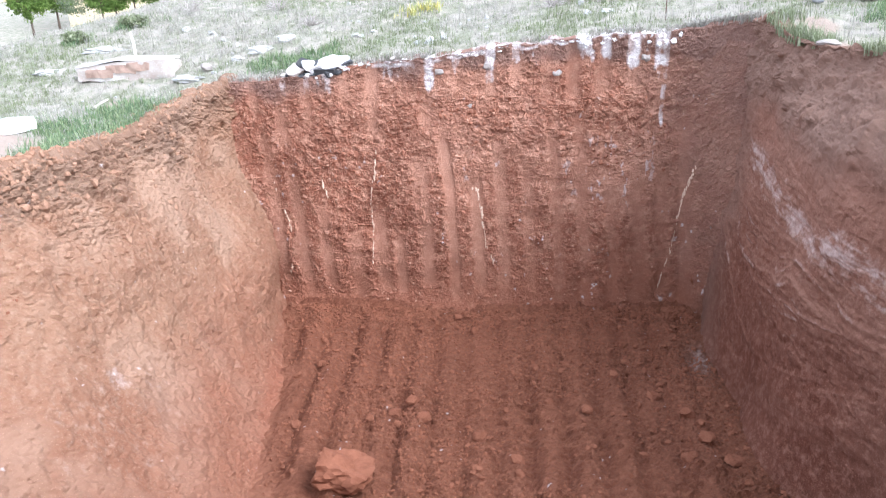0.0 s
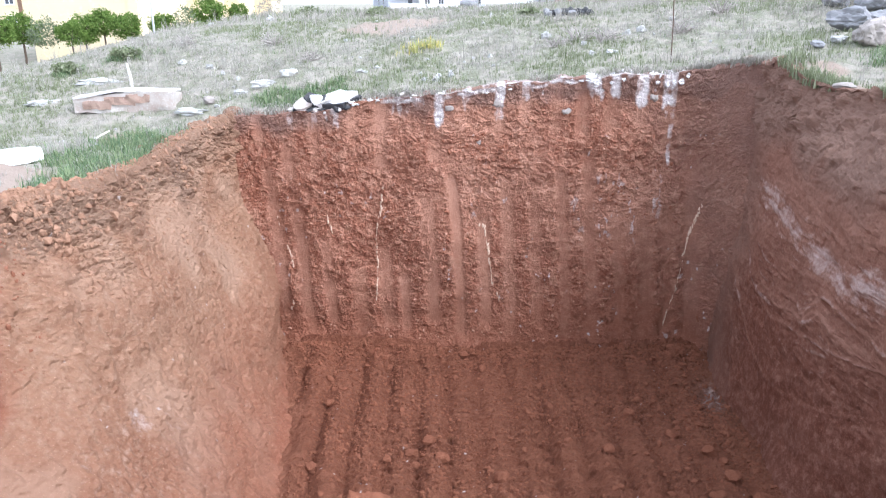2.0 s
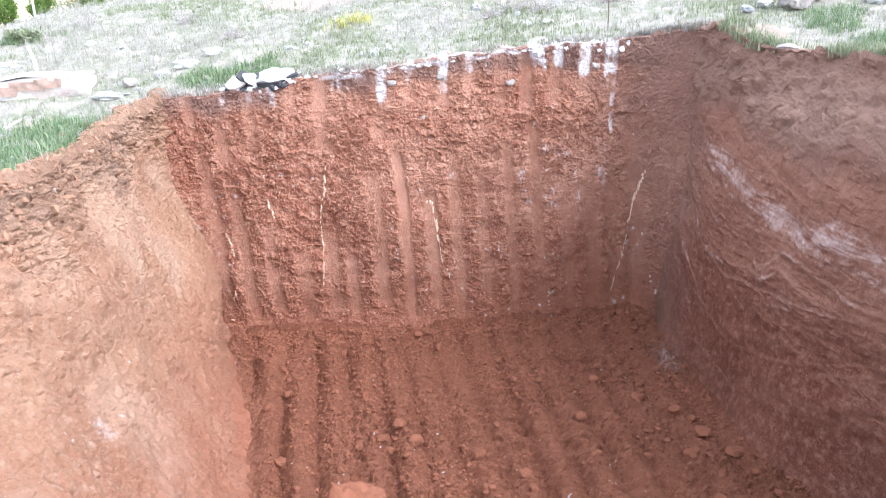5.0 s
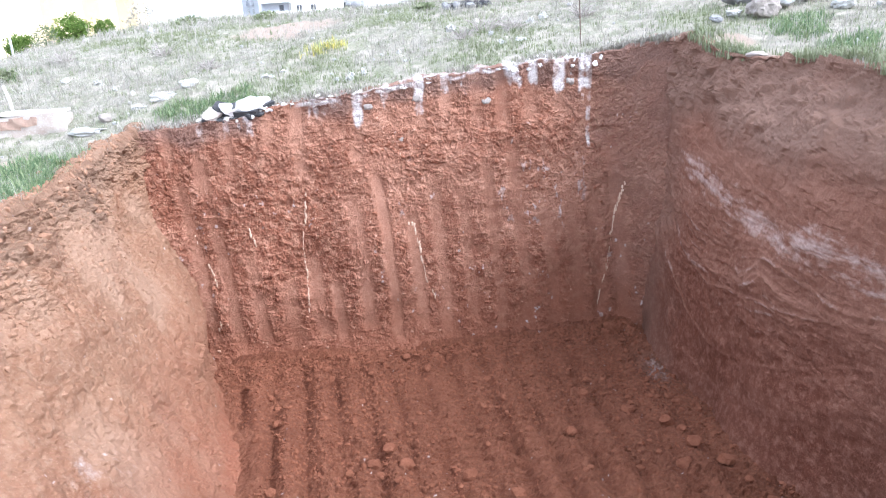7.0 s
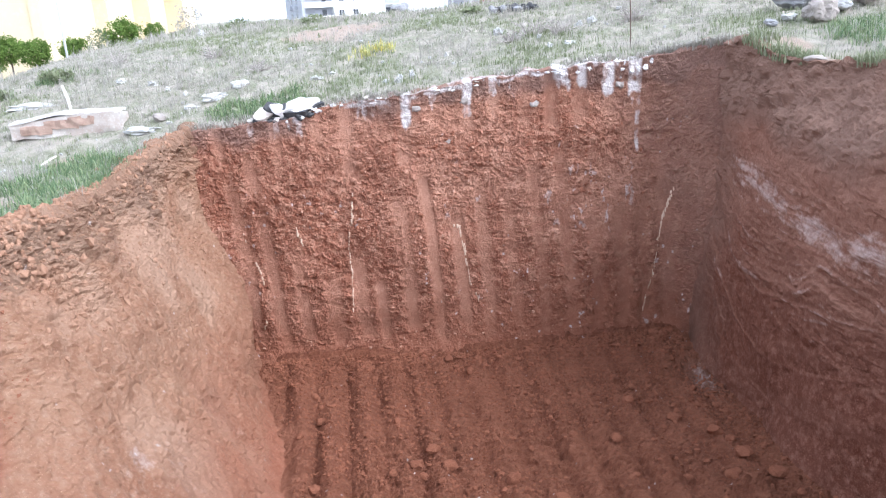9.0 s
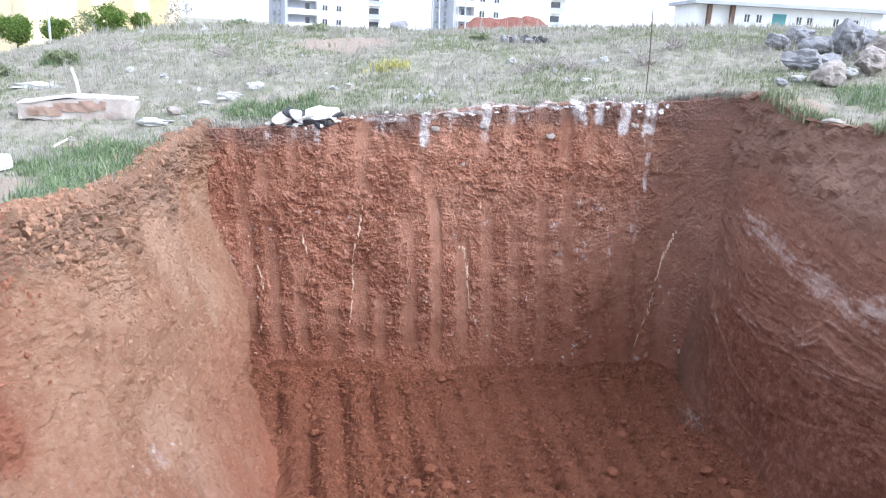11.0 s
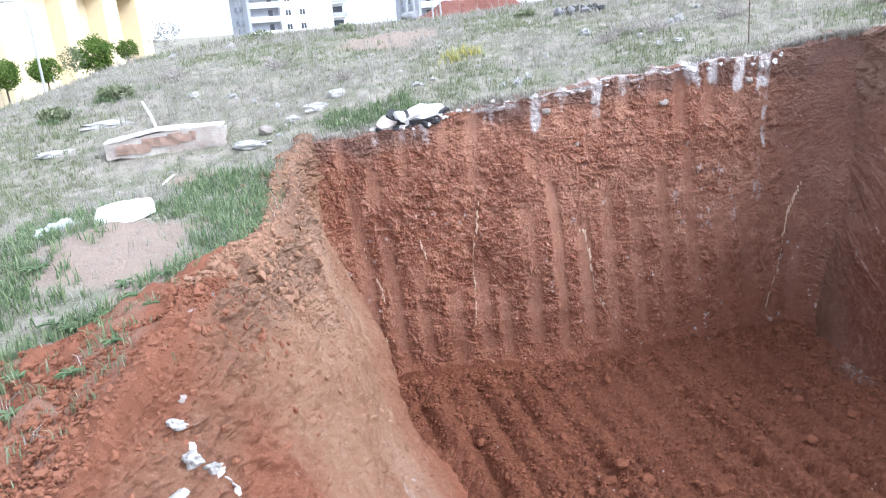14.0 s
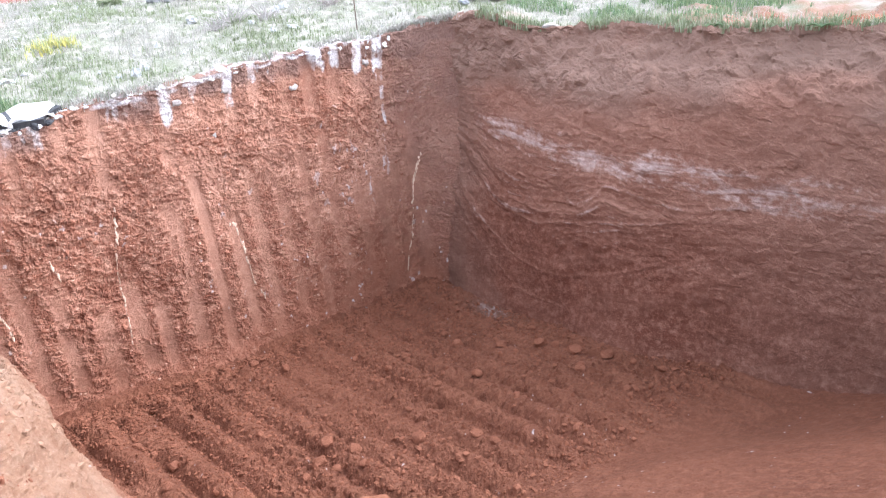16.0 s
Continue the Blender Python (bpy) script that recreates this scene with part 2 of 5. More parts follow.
def step(v, lo, hi):
    t = np.clip((np.asarray(v, float) - lo) / (hi - lo), 0, 1)
    return t * t * (3 - 2 * t)


def from_arrays(name, verts, faces, mat, values=None, smooth=False):
    """A mesh object from arrays of places and of faces with equal corner counts."""
    me = bpy.data.meshes.new(name)
    k = faces.shape[1]
    me.vertices.add(len(verts))
    me.vertices.foreach_set("co", np.asarray(verts, np.float32).ravel())
    me.loops.add(faces.size)
    me.loops.foreach_set("vertex_index", faces.astype(np.int32).ravel())
    me.polygons.add(len(faces))
    me.polygons.foreach_set("loop_start", np.arange(len(faces), dtype=np.int32) * k)
    me.polygons.foreach_set("use_smooth", np.full(len(faces), smooth))
    me.update(calc_edges=True)
    me.validate()
    for key, v in (values or {}).items():
        me.attributes.new(key, "FLOAT", "POINT").data.foreach_set("value", np.asarray(v, np.float32).ravel())
    me.materials.append(mat)
    return new(name, me)


def grid_faces(nu, nv):
    i = np.arange(nu * nv).reshape(nu, nv)
    return np.stack([i[:-1, :-1], i[1:, :-1], i[1:, 1:], i[:-1, 1:]], -1).reshape(-1, 4)


def grid_normals(p, nu, nv, toward):
    """Unit normals of a grid of places, on the side of toward."""
    q = p.reshape(nu, nv, 3)
    n = np.cross(np.gradient(q, axis=0), np.gradient(q, axis=1)).reshape(-1, 3)
    n /= np.linalg.norm(n, axis=1)[:, None] + 1e-9
    return n * np.sign(n @ np.array(toward, float))[:, None]


def part(name, bm, mat, parent=None, label=""):
    """Links a bmesh as one mesh object under a thing or a part."""
    me = bpy.data.meshes.new(name)
    bm.to_mesh(me)
    bm.free()
    me.materials.append(mat)
    ob = new(name, me)
    ob.parent = parent
    return tagged(ob, label) if label else ob


def empty(name, x, y, z, rz=0.0):
    ob = new(name)
    ob.empty_display_size = 0.2
    ob.matrix_basis = pose(x, y, z, 0, 0, rz)
    return ob


def box(bm, x0, y0, z0, x1, y1, z1, bevel=0.0):
    v = bmesh.ops.create_cube(bm, size=1)["verts"]
    bmesh.ops.transform(bm, matrix=Matrix.Translation(((x0 + x1) / 2, (y0 + y1) / 2, (z0 + z1) / 2)) @ Matrix.Diagonal((x1 - x0, y1 - y0, z1 - z0, 1)), verts=v)
    if bevel:
        e = {e for q in v for e in q.link_edges}
        bmesh.ops.bevel(bm, geom=list(e), offset=bevel, segments=2, profile=0.6, affect="EDGES")
    return bm


def boxed(*a, **k):
    return box(bmesh.new(), *a, **k)


def tube(bm, points, radii, sides=8):
    """A tapered round bar along points."""
    rings = []
    for i, p in enumerate(points):
        p = Vector(p)
        d = (Vector(points[min(i + 1, len(points) - 1)]) - Vector(points[max(i - 1, 0)])).normalized()
        a = d.orthogonal().normalized()
        b = d.cross(a)
        rings.append([bm.verts.new(p + radii[i] * (math.cos(t) * a + math.sin(t) * b)) for t in (2 * math.pi * k / sides for k in range(sides))])
    for r, s in zip(rings, rings[1:]):
        for k in range(sides):
            bm.faces.new((r[k], r[(k + 1) % sides], s[(k + 1) % sides], s[k]))
    bm.faces.new(rings[0][::-1])
    bm.faces.new(rings[-1])
    return bm


# ---- the lie of the land ----
def flat3(x, y):
    return np.stack([x, y, 0 * x], 1)


def softplus(v, k):
    return k * np.logaddexp(0.0, np.asarray(v, float) / k)


def ground_plain(x, y):
    """Height of the turf round the pit, before fine relief."""
    x, y = np.asarray(x, float), np.asarray(y, float)
    d = np.maximum(y - 0.65, 0.0)
    slope = 0.119 * 7 * np.tanh(x / 7)
    slope = slope * np.exp(-d / np.where(x < 0, 6.0, 30.0))
    z = 3.2 + slope + 1.15 * (1 - np.exp(-d / 4.8)) + 0.05 * np.minimum(y - 0.65, 0.0)
    z -= 0.42 * softplus(-6.8 - x - 0.25 * np.maximum(6 - y, 0), 0.6) * (1 - np.exp(-np.maximum(y + 4, 0) / 9))
    z += 0.2 * np.exp(-((x + 3.15) / 0.7) ** 2 - ((y + 3.7) / 1.1) ** 2)
    z += 0.15 * np.exp(-((x + 4.35) / 0.75) ** 2 - ((y + 1.5) / 0.9) ** 2)
    z += 0.13 * np.exp(-((x - 2.85) / 0.5) ** 2 - ((y + 0.35) / 0.6) ** 2)
    z -= 0.2 * softplus(-5.2 - y, 0.4)
    r = np.hypot(x, y)
    far = 1 / (1 + np.exp(-(r - 34) / 6.0))
    z = z - 0.055 * softplus(y - 18, 2.0) * (1 - far)
    low = 2.0 + 26 / (1 + np.exp(-(r - 1250) / 120.0))
    return z * (1 - far) + low * far


LIP_Y = (-6.9, -6.0, -5.0, -4.7, -4.3, -3.4, -2.6, -1.2, -0.4, 0.5, 0.9)
LIP_X = (-3.9, -3.75, -3.5, -3.36, -3.22, -3.06, -2.92, -3.06, -3.1, -3.0, -2.95)


def left_lip(y):
    return np.interp(y, LIP_Y, LIP_X)


def right_lip(y):
    return 2.82 + 0.45 * step(-np.asarray(y, float), 0.7, 2.0) + 0.3 * np.maximum(-3.0 - np.asarray(y, float), 0)


def far_lip(x):
    x = np.asarray(x, float)
    return 0.68 + 0.03 * np.sin(3.1 * x) - 0.55 * np.clip((x - 2.15) / 0.75, 0, 1) ** 2 - 0.15 * np.clip((-2.6 - x) / 0.5, 0, 1) ** 2


def in_pit(x, y, out=0.0):
    """Whether a place lies in the pit's mouth, grown by out."""
    return (x > left_lip(y) - out) & (x < right_lip(y) + out) & (y < far_lip(x) + out) & (y > -6.7 - out)


def turf_height(x, y):
    p = np.stack([np.ravel(x), np.ravel(y), np.zeros(np.size(x))], 1)
    r = fbm(p, 0.9, 4, 3) * 0.05 + fbm(p, 6.0, 3, 9) * 0.018
    return ground_plain(x, y) + (r * np.exp(-np.hypot(p[:, 0], p[:, 1]) / 60)).reshape(np.shape(x))


def bare_soil(x, y):
    """Bare pale ground: the trodden patch by the kerb and a few scars."""
    spots = ((-4.15, -2.2, 0.6, 0.75), (-3.75, -3.0, 0.3, 0.5), (-1.8, 6.0, 1.0, 1.6), (3.2, -0.55, 0.22, 0.3), (3.1, -1.3, 0.2, 0.25), (-4.1, 0.2, 0.35, 0.4))
    v = np.zeros(np.shape(x))
    for a, b, ra, rb in spots:
        v = np.maximum(v, np.exp(-(((x - a) / ra) ** 2 + ((y - b) / rb) ** 2) * 1.2))
    p = np.stack([np.ravel(x), np.ravel(y), np.zeros(np.size(x))], 1)
    return np.clip(step(v + 0.22 * fbm(p, 2.6, 4, 21).reshape(np.shape(x)), 0.3, 0.62), 0, 1)


def red_spoil(x, y):
    """Loose red earth thrown out along the west lip."""
    d = x - left_lip(y)
    edge = np.interp(y, (-6.0, -3.8, -3.55, -3.4, -3.1, -2.7, -2.4, -0.8), (-2.6, -2.0, -1.2, -0.6, -0.35, -0.1, 0.3, 0.6))
    v = step(d, edge - 0.18, edge + 0.14) * step(-d, -1.2, -0.8) * step(-y, 0.5, 1.2)
    v = np.maximum(v, step(-y, 6.3, 6.8) * step(x, -6.2, -5.0) * step(-x, -6.0, -4.8))
    v = np.maximum(v, step(-y, 1.5, 3.5) * step(x - right_lip(y), -0.2, 0.35) * step(-(x - right_lip(y)), -2.2, -0.8))
    p = np.stack([np.ravel(x), np.ravel(y), np.zeros(np.size(x))], 1)
    return np.clip(v + 0.35 * fbm(p, 3.0, 4, 27).reshape(np.shape(x)) * step(v, 0.02, 0.3), 0, 1)


def spoil_relief(p):
    return 0.06 * fbm(p, 2.2, 3, 33) + 0.022 * fbm(p, 8, 3, 35, 0.65) + 0.02 * np.abs(fbm(p, 14, 3, 36, 0.65)) + 0.012 * facets(p, 12.0, 37)


# ---- ground ----
def stretch(lo, hi, fine, far):
    a = np.arange(lo, hi + fine / 2, fine)
    g = np.cumsum(fine * 1.13 ** np.arange(1, 200))
    g = g[g < far]
    return np.concatenate([(lo - g)[::-1], a, hi + g])


def build_ground():
    gx, gy = np.meshgrid(stretch(-5.5, 4.5, 0.03, 3200), stretch(-9.5, 3.5, 0.03, 3200), indexing="ij")
    z = turf_height(gx, gy)
    p = np.stack([gx.ravel(), gy.ravel(), z.ravel()], 1)
    spoil = red_spoil(gx, gy).ravel()
    p[:, 2] += spoil * spoil_relief(flat3(p[:, 0], p[:, 1]))
    f = grid_faces(*gx.shape)
    cx, cy = p[f, 0].mean(1), p[f, 1].mean(1)
    f = f[~in_pit(cx, cy, 0.05)]
    ob = from_arrays("ground", p, f, TURF, smooth=True, values={"bare": bare_soil(gx, gy).ravel(), "spoil": spoil})
    tagged(ob, "rough sloping turf with dry grass, bare patches and red spoil", "ground", kind="structure")


build_ground()


# ---- the pit ----
def far_wall():
    xs, n = np.linspace(-3.25, 3.0, 700), 380
    v = np.linspace(-0.08, 1.0, n)
    back = np.linspace(0.03, 0.3, 9)
    x = np.repeat(xs[:, None], n + len(back), 1)
    top = turf_height(xs, far_lip(xs) + 0.1)
    z = np.concatenate([top[:, None] * v[None], top[:, None] - 0.0 * back], 1)
    y = np.repeat(far_lip(xs)[:, None], n + len(back), 1)
    p = np.stack([x.ravel(), y.ravel(), z.ravel()], 1)
    X, Z, T = p[:, 0], p[:, 2], np.repeat(top, n + len(back))
    deep = T - Z
    # tooth marks of the digger's bucket, in two passes
    warp = 0.03 * fbm(np.stack([X * 0.5, Z * 1.2, 0 * X], 1), 1.0, 2, 50)
    mark = np.zeros(len(p))
    upper = (-2.96, -2.67, -2.35, -2.02, -1.56, -1.24, -0.83, -0.59, -0.27, 0.12, 0.42, 0.78, 1.08, 1.4, 1.74, 2.06)
    lower = (-2.78, -2.5, -2.22, -1.91, -1.55, -1.21, -0.98, -0.63, -0.29, 0.02, 0.32, 0.65, 0.98, 1.3, 1.62, 1.93, 2.2, 2.46)
    rnd = random.Random(4)
    for k, c in enumerate(upper):
        w, low = rnd.uniform(0.055, 0.085), rnd.uniform(0.4, 1.0)
        s = np.exp(-(((X + warp - c) / w) ** 4)) * step(low - deep, 0, 0.15)
        mark = np.maximum(mark, s * rnd.uniform(0.55, 0.95))
    for k, c in enumerate(lower):
        w, lo, hi = rnd.uniform(0.068, 0.1), rnd.uniform(0.12, 0.36), rnd.uniform(1.15, 2.5) if c < 0.3 else rnd.uniform(1.9, 2.7)
        s = np.exp(-(((X + warp - c + 0.06 * (Z - 0.5)) / w) ** 4)) * step(Z, lo - 0.06, lo + 0.05) * step(hi - Z, 0, 0.35)
        mark = np.maximum(mark, s * rnd.uniform(0.7, 1))
    # clods that broke away leave gaps in the smooth marks
    q = p + 0.05 * fbm(p, 5, 2, 61)[:, None]
    coarse, middle, small = facets(q * (1, 1, 1.2), 7.5, 60), facets(q, 17.0, 63), facets(p, 38.0, 67)
    torn = step(fbm(p * (1, 1, 0.7), 2.6, 4, 66, 0.6) + 0.45 * middle, 0.4, 0.9)
    mark = mark * (1 - (0.6 - 0.35 * step(X, -0.2, 0.6)) * torn)
    rough = 1 - 0.96 * mark
    patch = 0.35 + 0.65 * step(fbm(p, 1.8, 3, 69), -0.5, 0.5)
    d = 0.05 * fbm(p, 1.1, 3, 64) + rough * (patch * (0.012 * coarse + 0.013 * middle) + 0.008 * small + 0.011 * fbm(p, 7, 5, 65, 0.62)) - 0.022 * mark + 0.05
    ledge = np.abs(fbm(p * (1, 1, 3), 2.2, 3, 68))
    d += rough * 0.008 * step(0.12 - ledge, 0, 0.12)
    for pitch, deepness, seed in ((4.2, 0.011, 86), (8.5, 0.007, 87)):
        climb = Z * pitch + 1.7 * fbm(p * (1, 1, 0.5), 2.6, 4, seed, 0.6)
        shelf = climb - np.floor(climb)
        shelf = (1 - shelf) ** 1.5 * step(shelf, 0, 0.1)
        d += rough * deepness * shelf * step(fbm(p, 3.0, 3, seed + 2), -0.1, 0.5)
    d += 0.1 * np.exp(-np.maximum(Z - 0.02, 0) / 0.12)
    d *= np.repeat(np.concatenate([np.ones(n), np.linspace(0.9, 0, len(back))])[None], len(xs), 0).ravel()
    p[:, 1] -= d
    over = np.repeat(np.concatenate([np.zeros(n), back])[None], len(xs), 0).ravel()
    p[:, 1] += over
    back_z = turf_height(p[:, 0], p[:, 1]) + 0.02 - 0.3 * np.maximum(over - 0.12, 0) + 0.012 * fbm(p, 14, 2, 70)
    p[:, 2] = np.where(over > 0, back_z, p[:, 2])
    # lime washed down from the rim, and a thin white layer just under the turf
    lime = np.zeros(len(p))
    for c, w, h, a in ((-0.57, 0.06, 0.45, 1.4), (-0.27, 0.05, 0.3, 1.0), (0.12, 0.06, 0.4, 1.0), (0.42, 0.05, 0.3, 0.8), (-0.05, 0.05, 0.25, 0.5), (0.78, 0.05, 0.3, 0.35), (1.22, 0.12, 0.2, 1.1), (1.42, 0.06, 0.32, 1.1), (1.72, 0.07, 0.4, 1.2), (2.02, 0.07, 0.46, 1.3), (2.08, 0.03, 0.95, 0.7), (1.55, 0.1, 0.14, 0.9), (1.92, 0.16, 0.13, 1.0), (-0.85, 0.13, 0.25, 0.45), (-1.05, 0.06, 0.26, 0.6), (-1.85, 0.12, 0.12, 0.6), (-1.75, 0.04, 0.3, 0.5), (-2.28, 0.05, 0.22, 0.35), (-2.0, 0.05, 0.25, 0.3)):
        lime = np.maximum(lime, a * np.exp(-(((X + warp - c) / w) ** 4)) * step(h - deep + 0.14 * fbm(p * (1, 1, 0.3), 14, 2, 58), 0, 0.15) * (0.75 + 0.5 * fbm(p, 9, 3, 72)))
    seam = np.exp(-((deep - 0.03 - 0.02 * fbm(p, 3, 2, 74)) / 0.028) ** 2) * step(X, -1.35, -1.1) * step(1.25 - X, 0, 0.4)
    lime = np.maximum(lime, 0.95 * seam * step(fbm(p, 5, 3, 75), -0.7, 0.1))
    lime = np.maximum(lime, 0.5 * (over > 0) * step(X, -1.4, -1.0) * step(2.4 - X, 0, 0.4) * step(fbm(p, 6, 3, 76), -0.2, 0.5))
    speck = step(fbm(p, 18, 2, 77), 0.75, 1.05) * 0.5 * step(fbm(p, 1.6, 2, 78), -0.2, 0.4)
    lime = np.maximum(lime, speck)
    # Topsoil at the rim, plus shade painted into the colour towards the east corner.
    humus_and_shade = np.clip(0.85 * step(0.3 - deep + 0.12 * fbm(p, 2.5, 3, 79), 0, 0.22) + 0.5 * step(X + 0.45 * fbm(p, 1.6, 4, 85), 1.3, 2.9) * step(1.4 - deep + 0.3 * fbm(p, 1.5, 2, 80), 0, 0.9) + 0.3 * step(X + 0.45 * fbm(p, 1.3, 4, 83), 1.2, 2.9), 0, 0.9)
    humus_and_shade *= 1 - 0.85 * np.exp(-(((X + 1.4) / 0.28) ** 4)) * step(0.6 - deep, 0, 0.3)
    humus_and_shade = np.maximum(humus_and_shade * (1 - 0.2 * mark), 0.5 * step(X + 0.2 * fbm(p, 2.0, 3, 59), 2.05, 2.7))
    # torn roots and lime crusts that give the streaks ragged ends
    lime = 1.15 * lime * (0.7 + 0.3 * step(fbm(p * (1, 1, 0.4), 16, 3, 71, 0.7), -0.4, 0.4))
    lime = np.maximum(lime, 0.5 * (1 - mark) * step(fbm(p * (1, 1, 0.45), 17, 3, 73, 0.7), 0.35, 0.95) * step(X, 0.55, 1.2) * step(2.2 - X, 0, 0.3) * step(Z, 1.2, 1.7) * step(2.55 - Z, 0, 0.5))
    dust = np.clip(0.45 * step(fbm(p, 0.8, 3, 82), -0.1, 0.7) * step(Z, 1.2, 2.2) + 0.5 * mark * (1 - 0.5 * step(X, 0.2, 1.0)) + 0.6 * step(fbm(p, 12, 4, 81, 0.75), 0.2, 0.9) * rough * step(Z, 0.3, 1.0) + 0.25 * (1 - mark) * step(X, 0.2, 1.0) * step(Z, 1.0, 1.6) * step(2.6 - Z, 0, 0.5), 0, 1)
    # The spoil value here carries the floor's darker red up the lowest metre.
    ob = from_arrays("wall_north", p, grid_faces(len(xs), n + len(back)), SOIL_FAR, {"spoil": 0.8 * step(1.0 - Z + 0.35 * fbm(p, 1.3, 3, 84), 0, 1.0), "lime": np.clip(lime, 0, 1), "humus_and_shade": humus_and_shade, "dust": dust, "smooth_cut": mark})
    return tagged(ob, "freshly cut red clay pit wall with vertical bucket tooth marks", "pit wall", kind="structure")


def side_profile_left(y, v):
    """x of the west wall at the share v of its height: upright above and below at the far corner, a plain slope further south."""
    lip, foot = left_lip(y), -2.62 + 0.28 * (0.6 - y)
    down = np.clip(1 - v, 0, 2)
    corner = 1 - step(v, 0.26, 0.74) + 0.04 * down
    share = corner + (down ** 1.12 - corner) * step(-y, -0.5, 1.6)
    return lip + (foot - lip) * share


def left_wall():
    ys, n = np.linspace(0.85, -6.9, 470), 250
    v = np.linspace(-0.05, 1.0, n)
    out = np.linspace(0.03, 0.35, 10)
    m = n + len(out)
    lip = left_lip(ys)
    top = ground_plain(lip - 0.08, ys) + 0.02
    V = np.repeat(np.concatenate([v, np.ones(len(out))])[None], len(ys), 0)
    O = np.repeat(np.concatenate([np.zeros(n), out])[None], len(ys), 0)
    Y = np.repeat(ys[:, None], m, 1)
    X = side_profile_left(Y, V) - O
    Z = top[:, None] * V
    p = np.stack([X.ravel(), Y.ravel(), Z.ravel()], 1)
    deep = (np.repeat(top, m) - p[:, 2])
    O = O.ravel()
    crumb = step(0.75 - deep + 0.3 * fbm(p, 1.4, 3, 90), 0, 0.5)
    lump, who = cells(p, 6.5, 91)
    lump2, _ = cells(p, 17.0, 93)
    drag = fbm(p * (0.4, 2.0, 0.6) + 0.3 * fbm(p, 0.8, 2, 95)[:, None], 5.0, 3, 94)
    d = 0.07 * fbm(p, 0.9, 3, 96) + crumb * (0.08 * step(lump, 0, 0.6) * who * (1 - 0.8 * step(-p[:, 1], 3.5, 4.3)) + 0.035 * step(lump2, 0, 0.5) * (1 - 0.9 * step(-p[:, 1], 3.5, 4.3))) + (1 - crumb) * (0.007 * drag + 0.006 * step(lump2, 0, 0.6) * step(fbm(p, 2, 2, 97), 0.2, 0.8)) + 0.012 * fbm(p, 9, 5, 98, 0.6)
    dent = np.abs(fbm(p + 0.1 * fbm(p, 2, 2, 92)[:, None], 2.6, 4, 87, 0.6))
    d += (1 - crumb) * (0.03 * dent + 0.012 * facets(p * (1, 1, 1.5), 6.0, 86) * step(fbm(p, 1.5, 3, 85), 0.0, 0.6) + 0.006 * facets(p, 26.0, 84))
    d += crumb * (0.016 * facets(p, 13.0, 83) + 0.012 * facets(p, 30.0, 81))
    d += 0.1 * np.exp(-np.maximum(p[:, 2], 0) / 0.16)
    near = step(-p[:, 1] + 0.25 * fbm(p, 1.5, 3, 106), 3.6, 4.5) * step(0.95 - deep + 0.4 * fbm(p, 1.2, 3, 107), 0, 0.3)
    lump3, w3 = cells(p, 13.0, 108)
    d += near * (0.012 * step(lump3, 0, 0.5) * w3 * step(fbm(p, 3, 3, 104), -0.2, 0.6) + 0.045 * fbm(p, 3.5, 6, 109, 0.6) + 0.014 * np.abs(fbm(p, 12, 4, 105, 0.65)))
    fade = np.exp(-O / 0.15)
    p += grid_normals(p, len(ys), m, (1, 0, 0.6)) * (d * fade)[:, None]
    soft = step(-p[:, 1], 2.8, 3.6)
    tz = turf_height(p[:, 0], p[:, 1]) + 0.03 + (1 - soft) * (0.05 * step(lump, 0, 0.5) * who + 0.02) + red_spoil(p[:, 0], p[:, 1]) * spoil_relief(flat3(p[:, 0], p[:, 1])) * soft - 1.2 * np.maximum(O - 0.16 - 0.04 * soft, 0)
    p[:, 2] = np.where(O > 0, tz, p[:, 2])
    spoil = near
    humus_and_shade = np.clip(0.3 * near * step(0.25 * fbm(p, 1.8, 4, 89) + 0.3 - np.abs(deep - 0.3), 0, 0.25) + 0.55 * step(0.5 - deep + 0.25 * fbm(p, 1.8, 3, 99), 0, 0.4) * (1 - spoil) + 0.3 * step(fbm(p, 1.1, 3, 100), 0.35, 0.8), 0, 0.8)
    dust = np.clip(0.8 * step(fbm(p, 1.3, 4, 101), -0.1, 0.6) * (1 - 0.6 * spoil), 0, 1)
    along, across = 0.75 * p[:, 1] - 0.66 * p[:, 2], 0.66 * p[:, 1] + 0.75 * p[:, 2]
    streak = step(fbm(np.stack([0 * along, along * 0.7, across * 2.0], 1), 1.3, 4, 102), 0.15, 0.75) * step(deep, 0.6, 1.2)
    lime = 0.13 * streak + 0.5 * step(fbm(p, 17, 2, 103), 1.1, 1.3)
    patch = np.exp(-(((p[:, 1] + 3.48) / 0.09) ** 4 + ((p[:, 2] - 1.33) / 0.1) ** 4))
    lime = np.maximum(lime, 0.26 * patch)
    humus_and_shade = np.where(O > 0, humus_and_shade * (1 - soft), humus_and_shade)
    near = np.where(O > 0, np.maximum(near, soft), near)
